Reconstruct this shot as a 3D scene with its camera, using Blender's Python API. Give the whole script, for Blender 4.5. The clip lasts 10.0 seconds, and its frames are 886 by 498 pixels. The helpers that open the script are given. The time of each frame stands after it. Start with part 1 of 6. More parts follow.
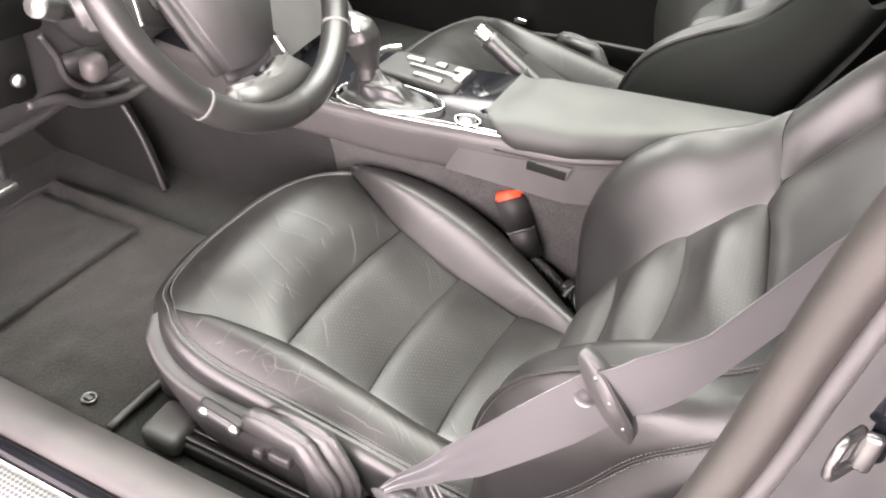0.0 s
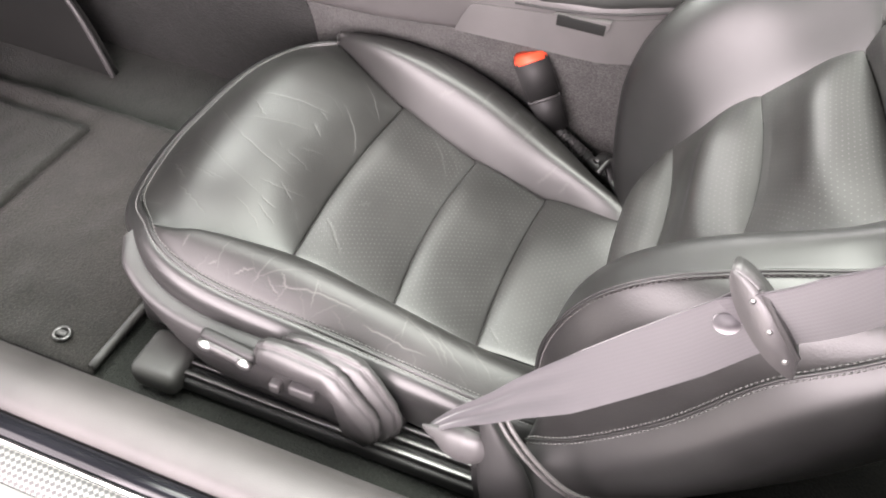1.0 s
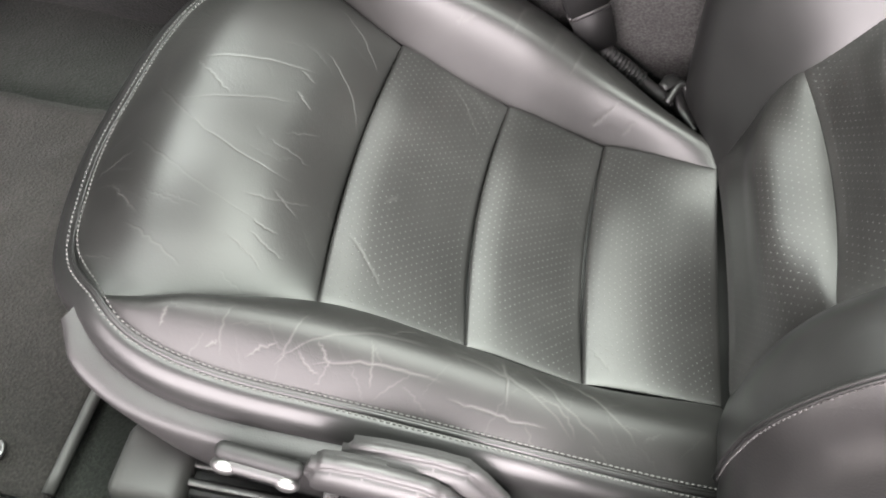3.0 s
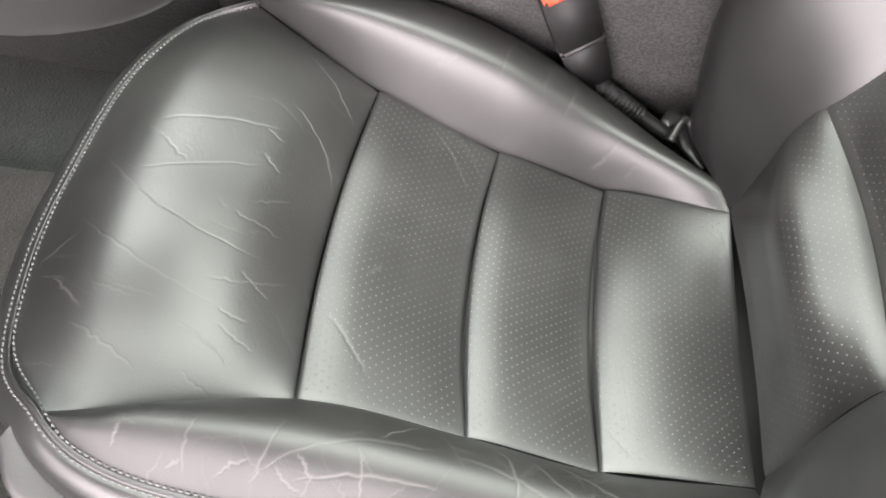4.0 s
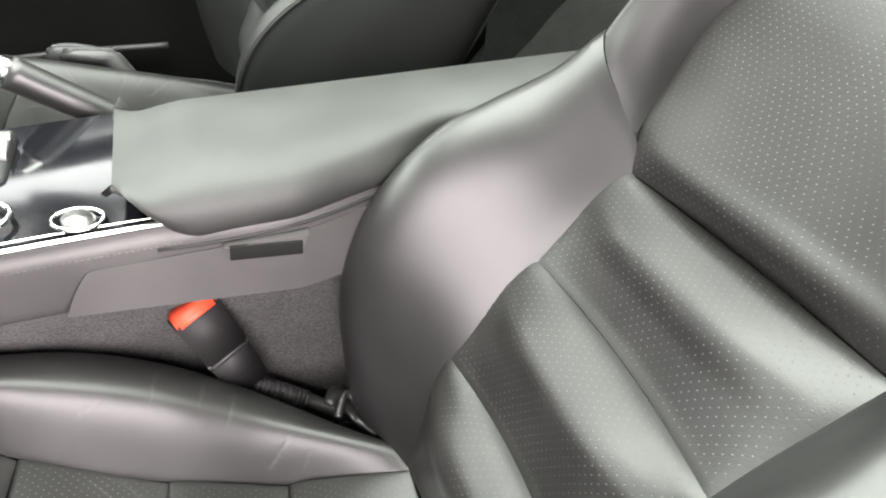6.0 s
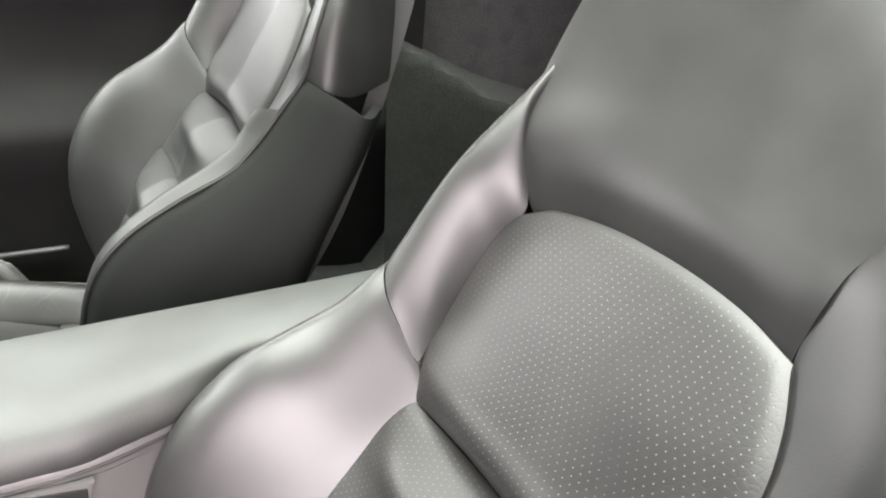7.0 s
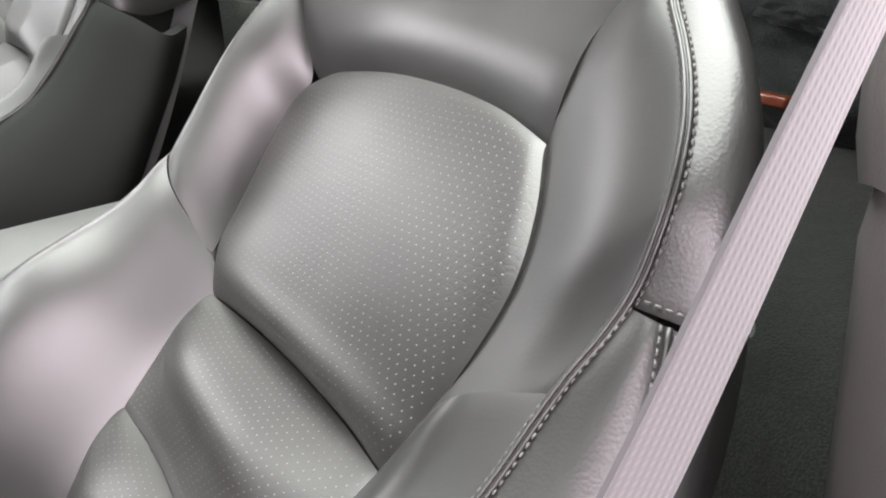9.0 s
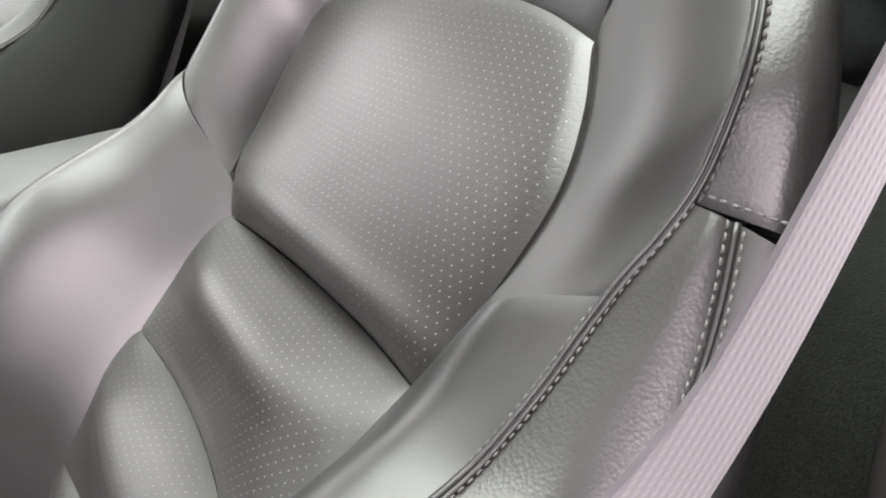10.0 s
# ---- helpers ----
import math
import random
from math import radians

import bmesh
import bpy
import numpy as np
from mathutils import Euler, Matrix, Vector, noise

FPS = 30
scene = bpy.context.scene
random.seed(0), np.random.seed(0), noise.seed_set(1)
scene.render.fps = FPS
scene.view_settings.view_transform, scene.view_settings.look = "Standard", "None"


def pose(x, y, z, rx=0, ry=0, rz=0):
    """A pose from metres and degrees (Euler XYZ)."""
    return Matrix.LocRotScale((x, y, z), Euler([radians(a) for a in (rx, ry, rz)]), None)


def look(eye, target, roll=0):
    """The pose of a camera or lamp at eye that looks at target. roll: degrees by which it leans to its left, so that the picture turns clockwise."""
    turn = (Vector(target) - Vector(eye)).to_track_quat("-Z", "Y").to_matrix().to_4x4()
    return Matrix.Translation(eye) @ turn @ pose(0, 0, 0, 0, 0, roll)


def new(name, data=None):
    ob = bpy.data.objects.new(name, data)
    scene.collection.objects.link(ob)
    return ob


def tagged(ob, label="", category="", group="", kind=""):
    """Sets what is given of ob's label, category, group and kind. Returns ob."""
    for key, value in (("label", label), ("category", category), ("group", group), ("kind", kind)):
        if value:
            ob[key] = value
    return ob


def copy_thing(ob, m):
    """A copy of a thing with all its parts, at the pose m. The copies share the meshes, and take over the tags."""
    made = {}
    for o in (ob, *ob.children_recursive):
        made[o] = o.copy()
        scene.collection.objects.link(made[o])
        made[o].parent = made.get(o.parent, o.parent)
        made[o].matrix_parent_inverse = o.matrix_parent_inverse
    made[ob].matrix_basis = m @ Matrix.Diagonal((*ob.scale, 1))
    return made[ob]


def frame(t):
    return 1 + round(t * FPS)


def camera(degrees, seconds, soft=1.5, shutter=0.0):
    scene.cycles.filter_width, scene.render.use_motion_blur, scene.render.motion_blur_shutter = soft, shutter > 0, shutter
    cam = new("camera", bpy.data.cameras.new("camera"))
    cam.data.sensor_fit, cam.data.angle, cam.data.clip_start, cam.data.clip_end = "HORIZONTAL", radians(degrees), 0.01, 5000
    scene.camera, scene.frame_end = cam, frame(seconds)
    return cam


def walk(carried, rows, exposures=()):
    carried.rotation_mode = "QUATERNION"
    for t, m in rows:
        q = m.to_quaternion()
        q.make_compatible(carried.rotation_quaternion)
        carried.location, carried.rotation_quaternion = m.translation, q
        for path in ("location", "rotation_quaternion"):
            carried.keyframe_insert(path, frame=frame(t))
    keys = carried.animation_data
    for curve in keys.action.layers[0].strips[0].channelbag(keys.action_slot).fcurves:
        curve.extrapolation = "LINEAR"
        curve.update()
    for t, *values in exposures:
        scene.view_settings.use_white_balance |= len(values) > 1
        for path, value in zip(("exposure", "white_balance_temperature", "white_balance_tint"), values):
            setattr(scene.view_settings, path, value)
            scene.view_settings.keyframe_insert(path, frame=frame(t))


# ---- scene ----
# A black leather sports-car seat seen through the open driver's door.
# x points to the car's tail, y to the passenger's side, z up; the driver's seat is centred on y = 0.
cam = camera(57.6, 10.0, soft=2.0)
walk(cam, [
    (0.0, pose(0.0786, -0.7300, 1.1336, 52.97, -4.47, 25.74)),
    (0.5, pose(0.0061, -0.7167, 1.0970, 48.56, -4.07, 22.59)),
    (1.0, pose(-0.0449, -0.6354, 1.0469, 43.82, -3.55, 20.72)),
    (1.5, pose(-0.0871, -0.5848, 1.0326, 40.25, -2.96, 18.91)),
    (2.0, pose(-0.1306, -0.5336, 1.0189, 38.45, -2.46, 15.97)),
    (2.2, pose(-0.1647, -0.5063, 1.0046, 37.32, -3.03, 14.61)),
    (3.3, pose(-0.2553, -0.4059, 0.9038, 35.02, -3.75, 9.05)),
    (3.5, pose(-0.2547, -0.3868, 0.8925, 34.83, -3.54, 8.64)),
    (4.0, pose(-0.2640, -0.3544, 0.9004, 36.22, -3.37, 7.33)),
    (4.5, pose(-0.2635, -0.3554, 0.8897, 40.11, -2.96, 1.49)),
    (5.0, pose(-0.2608, -0.3448, 0.9042, 44.52, -4.22, -6.82)),
    (5.5, pose(-0.2581, -0.3328, 0.9196, 50.30, -6.01, -14.68)),
    (5.7, pose(-0.2521, -0.3363, 0.9268, 52.85, -6.23, -17.24)),
    (6.8, pose(-0.0739, -0.3748, 0.9965, 64.58, -2.48, -17.72)),
    (7.0, pose(-0.0631, -0.3749, 1.0161, 66.64, -2.99, -19.99)),
    (7.5, pose(-0.0250, -0.3758, 1.0414, 68.39, -1.33, -24.48)),
    (8.0, pose(0.0157, -0.3926, 1.0100, 68.17, -0.14, -27.11)),
    (8.5, pose(0.0376, -0.4072, 0.9616, 67.02, 1.26, -27.81)),
    (9.0, pose(0.0153, -0.4143, 0.9139, 66.96, 0.27, -28.25)),
    (9.5, pose(-0.0036, -0.4158, 0.8844, 66.29, -0.23, -27.87)),
    (10.0, pose(0.0067, -0.3985, 0.8836, 63.94, -0.18, -27.65)),
], exposures=[(0.0, 1.35, 6750, 19), (1.0, 1.45, 6600, 17), (2.0, 1.3, 6500, 12), (3.3, 1.35, 6500, 12), (4.5, 1.45, 6530, 14), (5.7, 1.2, 6500, 12), (6.8, 1.45, 6520, 14), (7.5, 1.8, 6540, 18), (8.2, 1.9, 6520, 20), (9.0, 1.35, 6460, 18), (10.0, 1.2, 6480, 17)])

# ---- light ----
world = bpy.data.worlds.new("world")
scene.world = world
world.use_nodes = True
wn = world.node_tree.nodes
bg = wn["Background"]
bg.inputs["Color"].default_value = (0.96, 1.0, 0.97, 1)
bg.inputs["Strength"].default_value = 0.06


def ceiling_light(at, toward, size, watts, color):
    """An unseen area lamp added to light the cabin."""
    lamp = new("ceiling_light", bpy.data.lights.new("ceiling_light", "AREA"))
    lamp.data.shape, lamp.data.size, lamp.data.size_y = "RECTANGLE", size[0], size[1]
    lamp.data.energy, lamp.data.color = watts, color
    lamp.matrix_world = look(at, toward)
    return lamp


# before the windscreen, over the roof panel, beyond the passenger's window, outside the open door
ceiling_light((-3.2, 1.0, 2.0), (0.0, 0.0, 0.7), (4.2, 1.8), 400, (0.97, 1.0, 0.965))
ceiling_light((0.0, 0.4, 2.9), (0.0, 0.1, 0.4), (3.0, 2.4), 360, (0.98, 1.0, 0.975))
ceiling_light((-1.9, 2.8, 2.4), (0.1, 0.0, 0.8), (3.2, 2.4), 170, (0.97, 1.0, 0.965))
ceiling_light((-2.1, -2.3, 1.8), (0.0, 0.0, 0.6), (1.7, 1.7), 65, (1.0, 0.91, 0.925))
ceiling_light((1.3, -2.4, 1.3), (0.0, -0.1, 0.5), (1.8, 1.6), 80, (1.0, 0.91, 0.925))
ceiling_light((0.0, -2.6, 1.3), (0.0, 0.0, 0.5), (3.2, 1.4), 150, (1.0, 0.91, 0.925))


# ---- materials ----
def shader(name, color, rough=0.5, metal=0.0, spec=0.5):
    m = bpy.data.materials.new(name)
    m.use_nodes = True
    b = m.node_tree.nodes["Principled BSDF"]
    b.inputs["Base Color"].default_value = (*color, 1)
    b.inputs["Roughness"].default_value = rough
    b.inputs["Metallic"].default_value = metal
    b.inputs["Specular IOR Level"].default_value = spec
    return m, m.node_tree, b


def node(nt, kind, **values):
    n = nt.nodes.new(kind)
    for key, value in values.items():
        if key in n.inputs:
            n.inputs[key].default_value = value
    return n


def math_node(nt, op, a, b=None, c=None):
    n = nt.nodes.new("ShaderNodeMath")
    n.operation = op
    for i, v in enumerate((a, b, c)):
        if v is None:
            continue
        if isinstance(v, (int, float)):
            n.inputs[i].default_value = v
        else:
            nt.links.new(v, n.inputs[i])
    return n.outputs[0]


def mix_color(nt, fac, a, b):
    n = nt.nodes.new("ShaderNodeMix")
    n.data_type = "RGBA"
    for i, v in ((0, fac), (6, a), (7, b)):
        if isinstance(v, (int, float)):
            n.inputs[i].default_value = v
        elif isinstance(v, tuple):
            n.inputs[i].default_value = (*v, 1)
        else:
            nt.links.new(v, n.inputs[i])
    return n.outputs[2]


def ramp(nt, value, lo, hi):
    n = nt.nodes.new("ShaderNodeMapRange")
    n.interpolation_type = "SMOOTHSTEP"
    n.inputs["From Min"].default_value, n.inputs["From Max"].default_value = lo, hi
    nt.links.new(value, n.inputs["Value"])
    return n.outputs[0]


def bump(nt, height, strength, distance, after=None):
    n = node(nt, "ShaderNodeBump", Strength=strength, Distance=distance)
    nt.links.new(height, n.inputs["Height"])
    if after is not None:
        nt.links.new(after, n.inputs["Normal"])
    return n.outputs[0]


def coords(nt, scale=(1, 1, 1), turn=(0, 0, 0), source="Object"):
    """Coordinates turned first, then scaled along the turned axes."""
    tc = nt.nodes.new("ShaderNodeTexCoord")
    mp = nt.nodes.new("ShaderNodeMapping")
    mp.vector_type = "TEXTURE"
    scale = tuple(1 / c for c in scale)
    mp.inputs["Scale"].default_value = scale
    mp.inputs["Rotation"].default_value = turn
    nt.links.new(tc.outputs[source], mp.inputs["Vector"])
    return mp.outputs[0]


def noise_tex(nt, vec, scale, detail=3.0, rough=0.5):
    n = node(nt, "ShaderNodeTexNoise", Scale=scale, Detail=detail, Roughness=rough)
    nt.links.new(vec, n.inputs["Vector"])
    return n


def leather(name, color, rough, grain=0.04, creases=0.0, perforated=False):
    m, nt, b = shader(name, color, rough, spec=0.5)
    vec = coords(nt)
    soft = noise_tex(nt, vec, 14, 4)
    wide = noise_tex(nt, vec, 3.5, 2)
    col = mix_color(nt, ramp(nt, soft.outputs[0], 0.3, 0.75), tuple(c * 0.8 for c in color), tuple(c * 1.25 for c in color))
    # leather grain: small cells
    cells = node(nt, "ShaderNodeTexVoronoi", Scale=620.0, Randomness=1.0)
    nt.links.new(vec, cells.inputs["Vector"])
    nrm = bump(nt, soft.outputs[0], 0.03, 0.004)
    nrm = bump(nt, cells.outputs["Distance"], grain, 0.0006, nrm)
    r = math_node(nt, "ADD", math_node(nt, "MULTIPLY", wide.outputs[0], 0.16), rough - 0.08)
    if creases:
        # worn folds, where the panel holds them, and a fine crackle of the finish
        fold = nt.nodes.new("ShaderNodeAttribute")
        fold.attribute_name = "crease"
        worn = math_node(nt, "MULTIPLY", fold.outputs["Fac"], creases)
        # folds mixed paler, for the highlights along them as well as wear
        col = mix_color(nt, worn, col, (0.075, 0.072, 0.069))
        r = math_node(nt, "MULTIPLY_ADD", fold.outputs["Fac"], 0.10, r)
        crackle = node(nt, "ShaderNodeTexVoronoi", Scale=230.0)
        crackle.feature = "DISTANCE_TO_EDGE"
        nt.links.new(coords(nt, (1.0, 0.55, 1.0), (0, 0, 0.6)), crackle.inputs["Vector"])
        patch = ramp(nt, noise_tex(nt, vec, 11, 3).outputs[0], 0.45, 0.62)
        line = math_node(nt, "MULTIPLY", math_node(nt, "SUBTRACT", 1.0, ramp(nt, crackle.outputs["Distance"], 0.0, 0.10)), patch)
        nrm = bump(nt, math_node(nt, "SUBTRACT", 1.0, line), 0.10, 0.0005, nrm)
    if perforated:
        uv = nt.nodes.new("ShaderNodeUVMap")
        sep = nt.nodes.new("ShaderNodeSeparateXYZ")
        nt.links.new(uv.outputs[0], sep.inputs[0])
        pitch = 0.0072
        u = math_node(nt, "DIVIDE", sep.outputs[0], pitch)
        v = math_node(nt, "DIVIDE", sep.outputs[1], pitch * 0.62)
        row = math_node(nt, "FLOOR", v)
        shift = math_node(nt, "MULTIPLY", math_node(nt, "MODULO", row, 2.0), 0.5)
        du = math_node(nt, "MULTIPLY", math_node(nt, "SUBTRACT", math_node(nt, "FRACT", math_node(nt, "ADD", u, shift)), 0.5), pitch)
        dv = math_node(nt, "MULTIPLY", math_node(nt, "SUBTRACT", math_node(nt, "FRACT", v), 0.5), pitch * 0.62)
        d = math_node(nt, "SQRT", math_node(nt, "ADD", math_node(nt, "MULTIPLY", du, du), math_node(nt, "MULTIPLY", dv, dv)))
        hole = math_node(nt, "SUBTRACT", 1.0, ramp(nt, d, 0.00028, 0.00064))
        fade = math_node(nt, "MULTIPLY_ADD", ramp(nt, noise_tex(nt, vec, 16, 2).outputs[0], 0.34, 0.54), 0.65, 0.35)
        edge = nt.nodes.new("ShaderNodeAttribute")
        edge.attribute_name = "rim"
        hole = math_node(nt, "MULTIPLY", math_node(nt, "MULTIPLY", hole, fade), ramp(nt, edge.outputs["Fac"], 0.004, 0.007))
        # pale hole colour stands in for side light caught in the perforations
        col = mix_color(nt, hole, col, (0.09, 0.088, 0.085))
        nrm = bump(nt, math_node(nt, "SUBTRACT", 1.0, hole), 0.5, 0.0008, nrm)
    nt.links.new(col, b.inputs["Base Color"])
    nt.links.new(r, b.inputs["Roughness"])
    nt.links.new(nrm, b.inputs["Normal"])
    return m


def grained(name, color, rough=0.5, scale=900, strength=0.25, metal=0.0, spec=0.5, vary=0.15):
    m, nt, b = shader(name, color, rough, metal, spec)
    vec = coords(nt)
    fine = noise_tex(nt, vec, scale, 2)
    wide = noise_tex(nt, vec, 9, 4)
    col = mix_color(nt, ramp(nt, wide.outputs[0], 0.3, 0.7), tuple(c * (1 - vary) for c in color), tuple(c * (1 + vary) for c in color))
    nt.links.new(col, b.inputs["Base Color"])
    nt.links.new(math_node(nt, "ADD", math_node(nt, "MULTIPLY", wide.outputs[0], 0.14), rough - 0.07), b.inputs["Roughness"])
    nt.links.new(bump(nt, fine.outputs[0], strength, 0.0005), b.inputs["Normal"])
    return m


def carpet(name, color):
    m, nt, b = shader(name, color, 0.95, spec=0.15)
    vec = coords(nt)
    tuft = noise_tex(nt, vec, 420, 2)
    nap = noise_tex(nt, vec, 22, 4)
    col = mix_color(nt, ramp(nt, tuft.outputs[0], 0.3, 0.7), tuple(c * 0.6 for c in color), tuple(c * 1.35 for c in color))
    col = mix_color(nt, math_node(nt, "MULTIPLY", ramp(nt, nap.outputs[0], 0.45, 0.65), 0.45), col, tuple(c * 0.55 for c in color))
    nt.links.new(col, b.inputs["Base Color"])
    nt.links.new(bump(nt, nap.outputs[0], 0.4, 0.004, bump(nt, tuft.outputs[0], 0.9, 0.002)), b.inputs["Normal"])
    b.inputs["Sheen Weight"].default_value = 0.06
    b.inputs["Sheen Roughness"].default_value = 0.6
    return m


def webbing(name, color):
    m, nt, b = shader(name, color, 0.55, spec=0.4)
    uv = nt.nodes.new("ShaderNodeUVMap")
    sep = nt.nodes.new("ShaderNodeSeparateXYZ")
    nt.links.new(uv.outputs[0], sep.inputs[0])
    rib = math_node(nt, "SINE", math_node(nt, "MULTIPLY", sep.outputs[1], 2 * math.pi / 0.0030))
    weave = math_node(nt, "SINE", math_node(nt, "ADD", math_node(nt, "MULTIPLY", sep.outputs[0], 2 * math.pi / 0.0022), math_node(nt, "MULTIPLY", rib, 1.2)))
    h = math_node(nt, "ADD", math_node(nt, "MULTIPLY", rib, 0.8), math_node(nt, "MULTIPLY", weave, 0.4))
    wide = noise_tex(nt, coords(nt), 30, 3)
    col = mix_color(nt, ramp(nt, h, -1.2, 1.2), tuple(c * 0.92 for c in color), tuple(c * 1.06 for c in color))
    col = mix_color(nt, math_node(nt, "MULTIPLY", ramp(nt, wide.outputs[0], 0.45, 0.75), 0.25), col, tuple(c * 0.75 for c in color))
    nt.links.new(col, b.inputs["Base Color"])
    nt.links.new(bump(nt, h, 0.10, 0.0003), b.inputs["Normal"])
    b.inputs["Sheen Weight"].default_value = 1.0
    b.inputs["Sheen Roughness"].default_value = 0.35
    b.inputs["Sheen Tint"].default_value = (1.0, 0.96, 0.985, 1)
    # thin woven cloth lets light through
    thin = node(nt, "ShaderNodeBsdfTranslucent", Color=(0.75, 0.66, 0.71, 1))
    mix = node(nt, "ShaderNodeMixShader", Fac=0.10)
    nt.links.new(b.outputs[0], mix.inputs[1])
    nt.links.new(thin.outputs[0], mix.inputs[2])
    nt.links.new(mix.outputs[0], nt.nodes["Material Output"].inputs["Surface"])
    return m


def tread_plate(name):
    m, nt, b = shader(name, (0.15, 0.15, 0.15), 0.5, 0.2)
    vec = coords(nt, (250, 250, 250), (0, 0, 0.785))
    ch = node(nt, "ShaderNodeTexChecker", Scale=1.0)
    nt.links.new(vec, ch.inputs["Vector"])
    nt.links.new(mix_color(nt, ch.outputs["Fac"], (0.035, 0.035, 0.035), (0.13, 0.13, 0.125)), b.inputs["Base Color"])
    nt.links.new(bump(nt, ch.outputs["Fac"], 0.6, 0.001), b.inputs["Normal"])
    return m


def tinted_glass(name, color):
    m, nt, b = shader(name, color, 0.03)
    clear = node(nt, "ShaderNodeBsdfTransparent", Color=(*color, 1))
    gloss = node(nt, "ShaderNodeBsdfGlossy", Roughness=0.03)
    fres = node(nt, "ShaderNodeFresnel", IOR=1.45)
    mix = nt.nodes.new("ShaderNodeMixShader")
    nt.links.new(fres.outputs[0], mix.inputs[0])
    nt.links.new(clear.outputs[0], mix.inputs[1])
    nt.links.new(gloss.outputs[0], mix.inputs[2])
    nt.links.new(mix.outputs[0], nt.nodes["Material Output"].inputs["Surface"])
    return m


ROOF_GLASS = tinted_glass("tinted_roof_glass", (0.53, 0.56, 0.52))
WINDOW_GLASS = tinted_glass("faint_green_glass", (0.90, 0.95, 0.905))
LEATHER = leather("black_leather", (0.0140, 0.0140, 0.0137), 0.38)
LEATHER_GRAIN = leather("pebbled_black_leather", (0.0155, 0.0152, 0.0149), 0.35, 0.15)
LEATHER_WORN = leather("worn_black_leather", (0.014, 0.0137, 0.0132), 0.40, 0.05, 0.40)
LEATHER_FINE = leather("finely_creased_black_leather", (0.020, 0.0195, 0.019), 0.42, 0.05, 0.35)
LEATHER_BOLSTER = leather("cracked_black_leather", (0.014, 0.0137, 0.0132), 0.46, 0.05, 0.55)
LEATHER_BOLSTER.node_tree.nodes["Principled BSDF"].inputs["Specular IOR Level"].default_value = 0.4
LEATHER_PERF = leather("perforated_black_leather", (0.0140, 0.0133, 0.0130), 0.40, 0.04, 0.3, True)
LEATHER_SOFT = leather("armrest_leather", (0.021, 0.0225, 0.0207), 0.60, 0.10)
THREAD = grained("grey_thread", (0.085, 0.084, 0.081), 0.75, 2500, 0.5)
# matte leather with the passenger side's shade put into its colour
LEATHER_SHADED = leather("shaded_matte_leather", (0.0085, 0.0090, 0.0083), 0.47, 0.06)
LEATHER_SHADED.node_tree.nodes["Principled BSDF"].inputs["Specular IOR Level"].default_value = 0.30
# dark cover, blackened further where the driver's seat keeps the light off
SIDE_SHADED = grained("shaded_seat_side_vinyl", (0.0040, 0.0048, 0.0041), 0.75, 700, 0.25, spec=0.12)
PLASTIC = grained("grey_interior_plastic", (0.036, 0.035, 0.035), 0.46, 1100, 0.35)
COVER = grained("scuffed_grey_cover", (0.0145, 0.0141, 0.0139), 0.50, 1100, 0.35, vary=0.3)
PLASTIC_DARK = grained("black_interior_plastic", (0.013, 0.013, 0.0128), 0.58, 1100, 0.3, spec=0.35)
TRIM_LIGHT = grained("grey_console_trim", (0.050, 0.0478, 0.047), 0.50, 700, 0.3)
TRIM = grained("charcoal_padded_trim", (0.060, 0.055, 0.054), 0.52, 700, 0.4)
SILL = grained("scuffed_sill_trim", (0.033, 0.0302, 0.0295), 0.55, 700, 0.4, vary=0.25)
MATTE = grained("matte_black_plastic", (0.0085, 0.0088, 0.0083), 0.8, 700, 0.3, spec=0.12)
SEAL = grained("grey_seal_rubber", (0.016, 0.0145, 0.0125), 0.48, 500, 0.12)
RUBBER = grained("black_rubber", (0.03, 0.03, 0.028), 0.55, 600, 0.2)
CARPET = carpet("charcoal_carpet", (0.0125, 0.0140, 0.0118))
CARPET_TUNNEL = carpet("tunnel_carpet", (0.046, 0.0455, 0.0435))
# the tunnel's carpet again, its colour darkened for the footwell's shade
CARPET_WELL_SHADED = carpet("shaded_footwell_carpet", (0.0062, 0.0066, 0.0058))
MAT = carpet("floor_mat_carpet", (0.0150, 0.0140, 0.0124))
PAD = carpet("dark_heel_pad", (0.011, 0.0115, 0.0095))
BELT = webbing("grey_belt_webbing", (0.029, 0.0275, 0.0302))
CHROME = grained("chrome", (0.82, 0.82, 0.80), 0.12, 400, 0.03, 1.0)
RAIL = grained("greased_rail_steel", (0.12, 0.12, 0.118), 0.38, 500, 0.1, 1.0)
STEEL = grained("rail_steel", (0.28, 0.28, 0.275), 0.42, 500, 0.1, 1.0)
SPOKE = grained("satin_grey_spoke", (0.038, 0.037, 0.036), 0.42, 900, 0.08, 0.1)
SILVER = grained("silver_paint", (0.55, 0.55, 0.54), 0.28, 900, 0.05, 0.8)
GLOSS = grained("gloss_black_panel", (0.006, 0.0062, 0.0075), 0.10, 300, 0.01, spec=0.2)
PAINT = grained("dark_blue_paint", (0.004, 0.0045, 0.006), 0.08, 300, 0.01)
RED = grained("red_button_plastic", (0.58, 0.06, 0.024), 0.45, 500, 0.05)
AMBER = grained("amber_lens", (0.12, 0.032, 0.016), 0.2, 300, 0.05)
CLOTH_DARK = carpet("black_cloth", (0.018, 0.022, 0.020))
CLOTH_WHITE = grained("white_cloth", (0.45, 0.44, 0.42), 0.9, 500, 0.2)
HEADLINER = carpet("dark_headliner", (0.05, 0.05, 0.05))
TREAD = tread_plate("textured_sill_plate")
FLOOR_OUT = grained("pale_garage_floor", (0.56, 0.53, 0.51), 0.5, 60, 0.2)
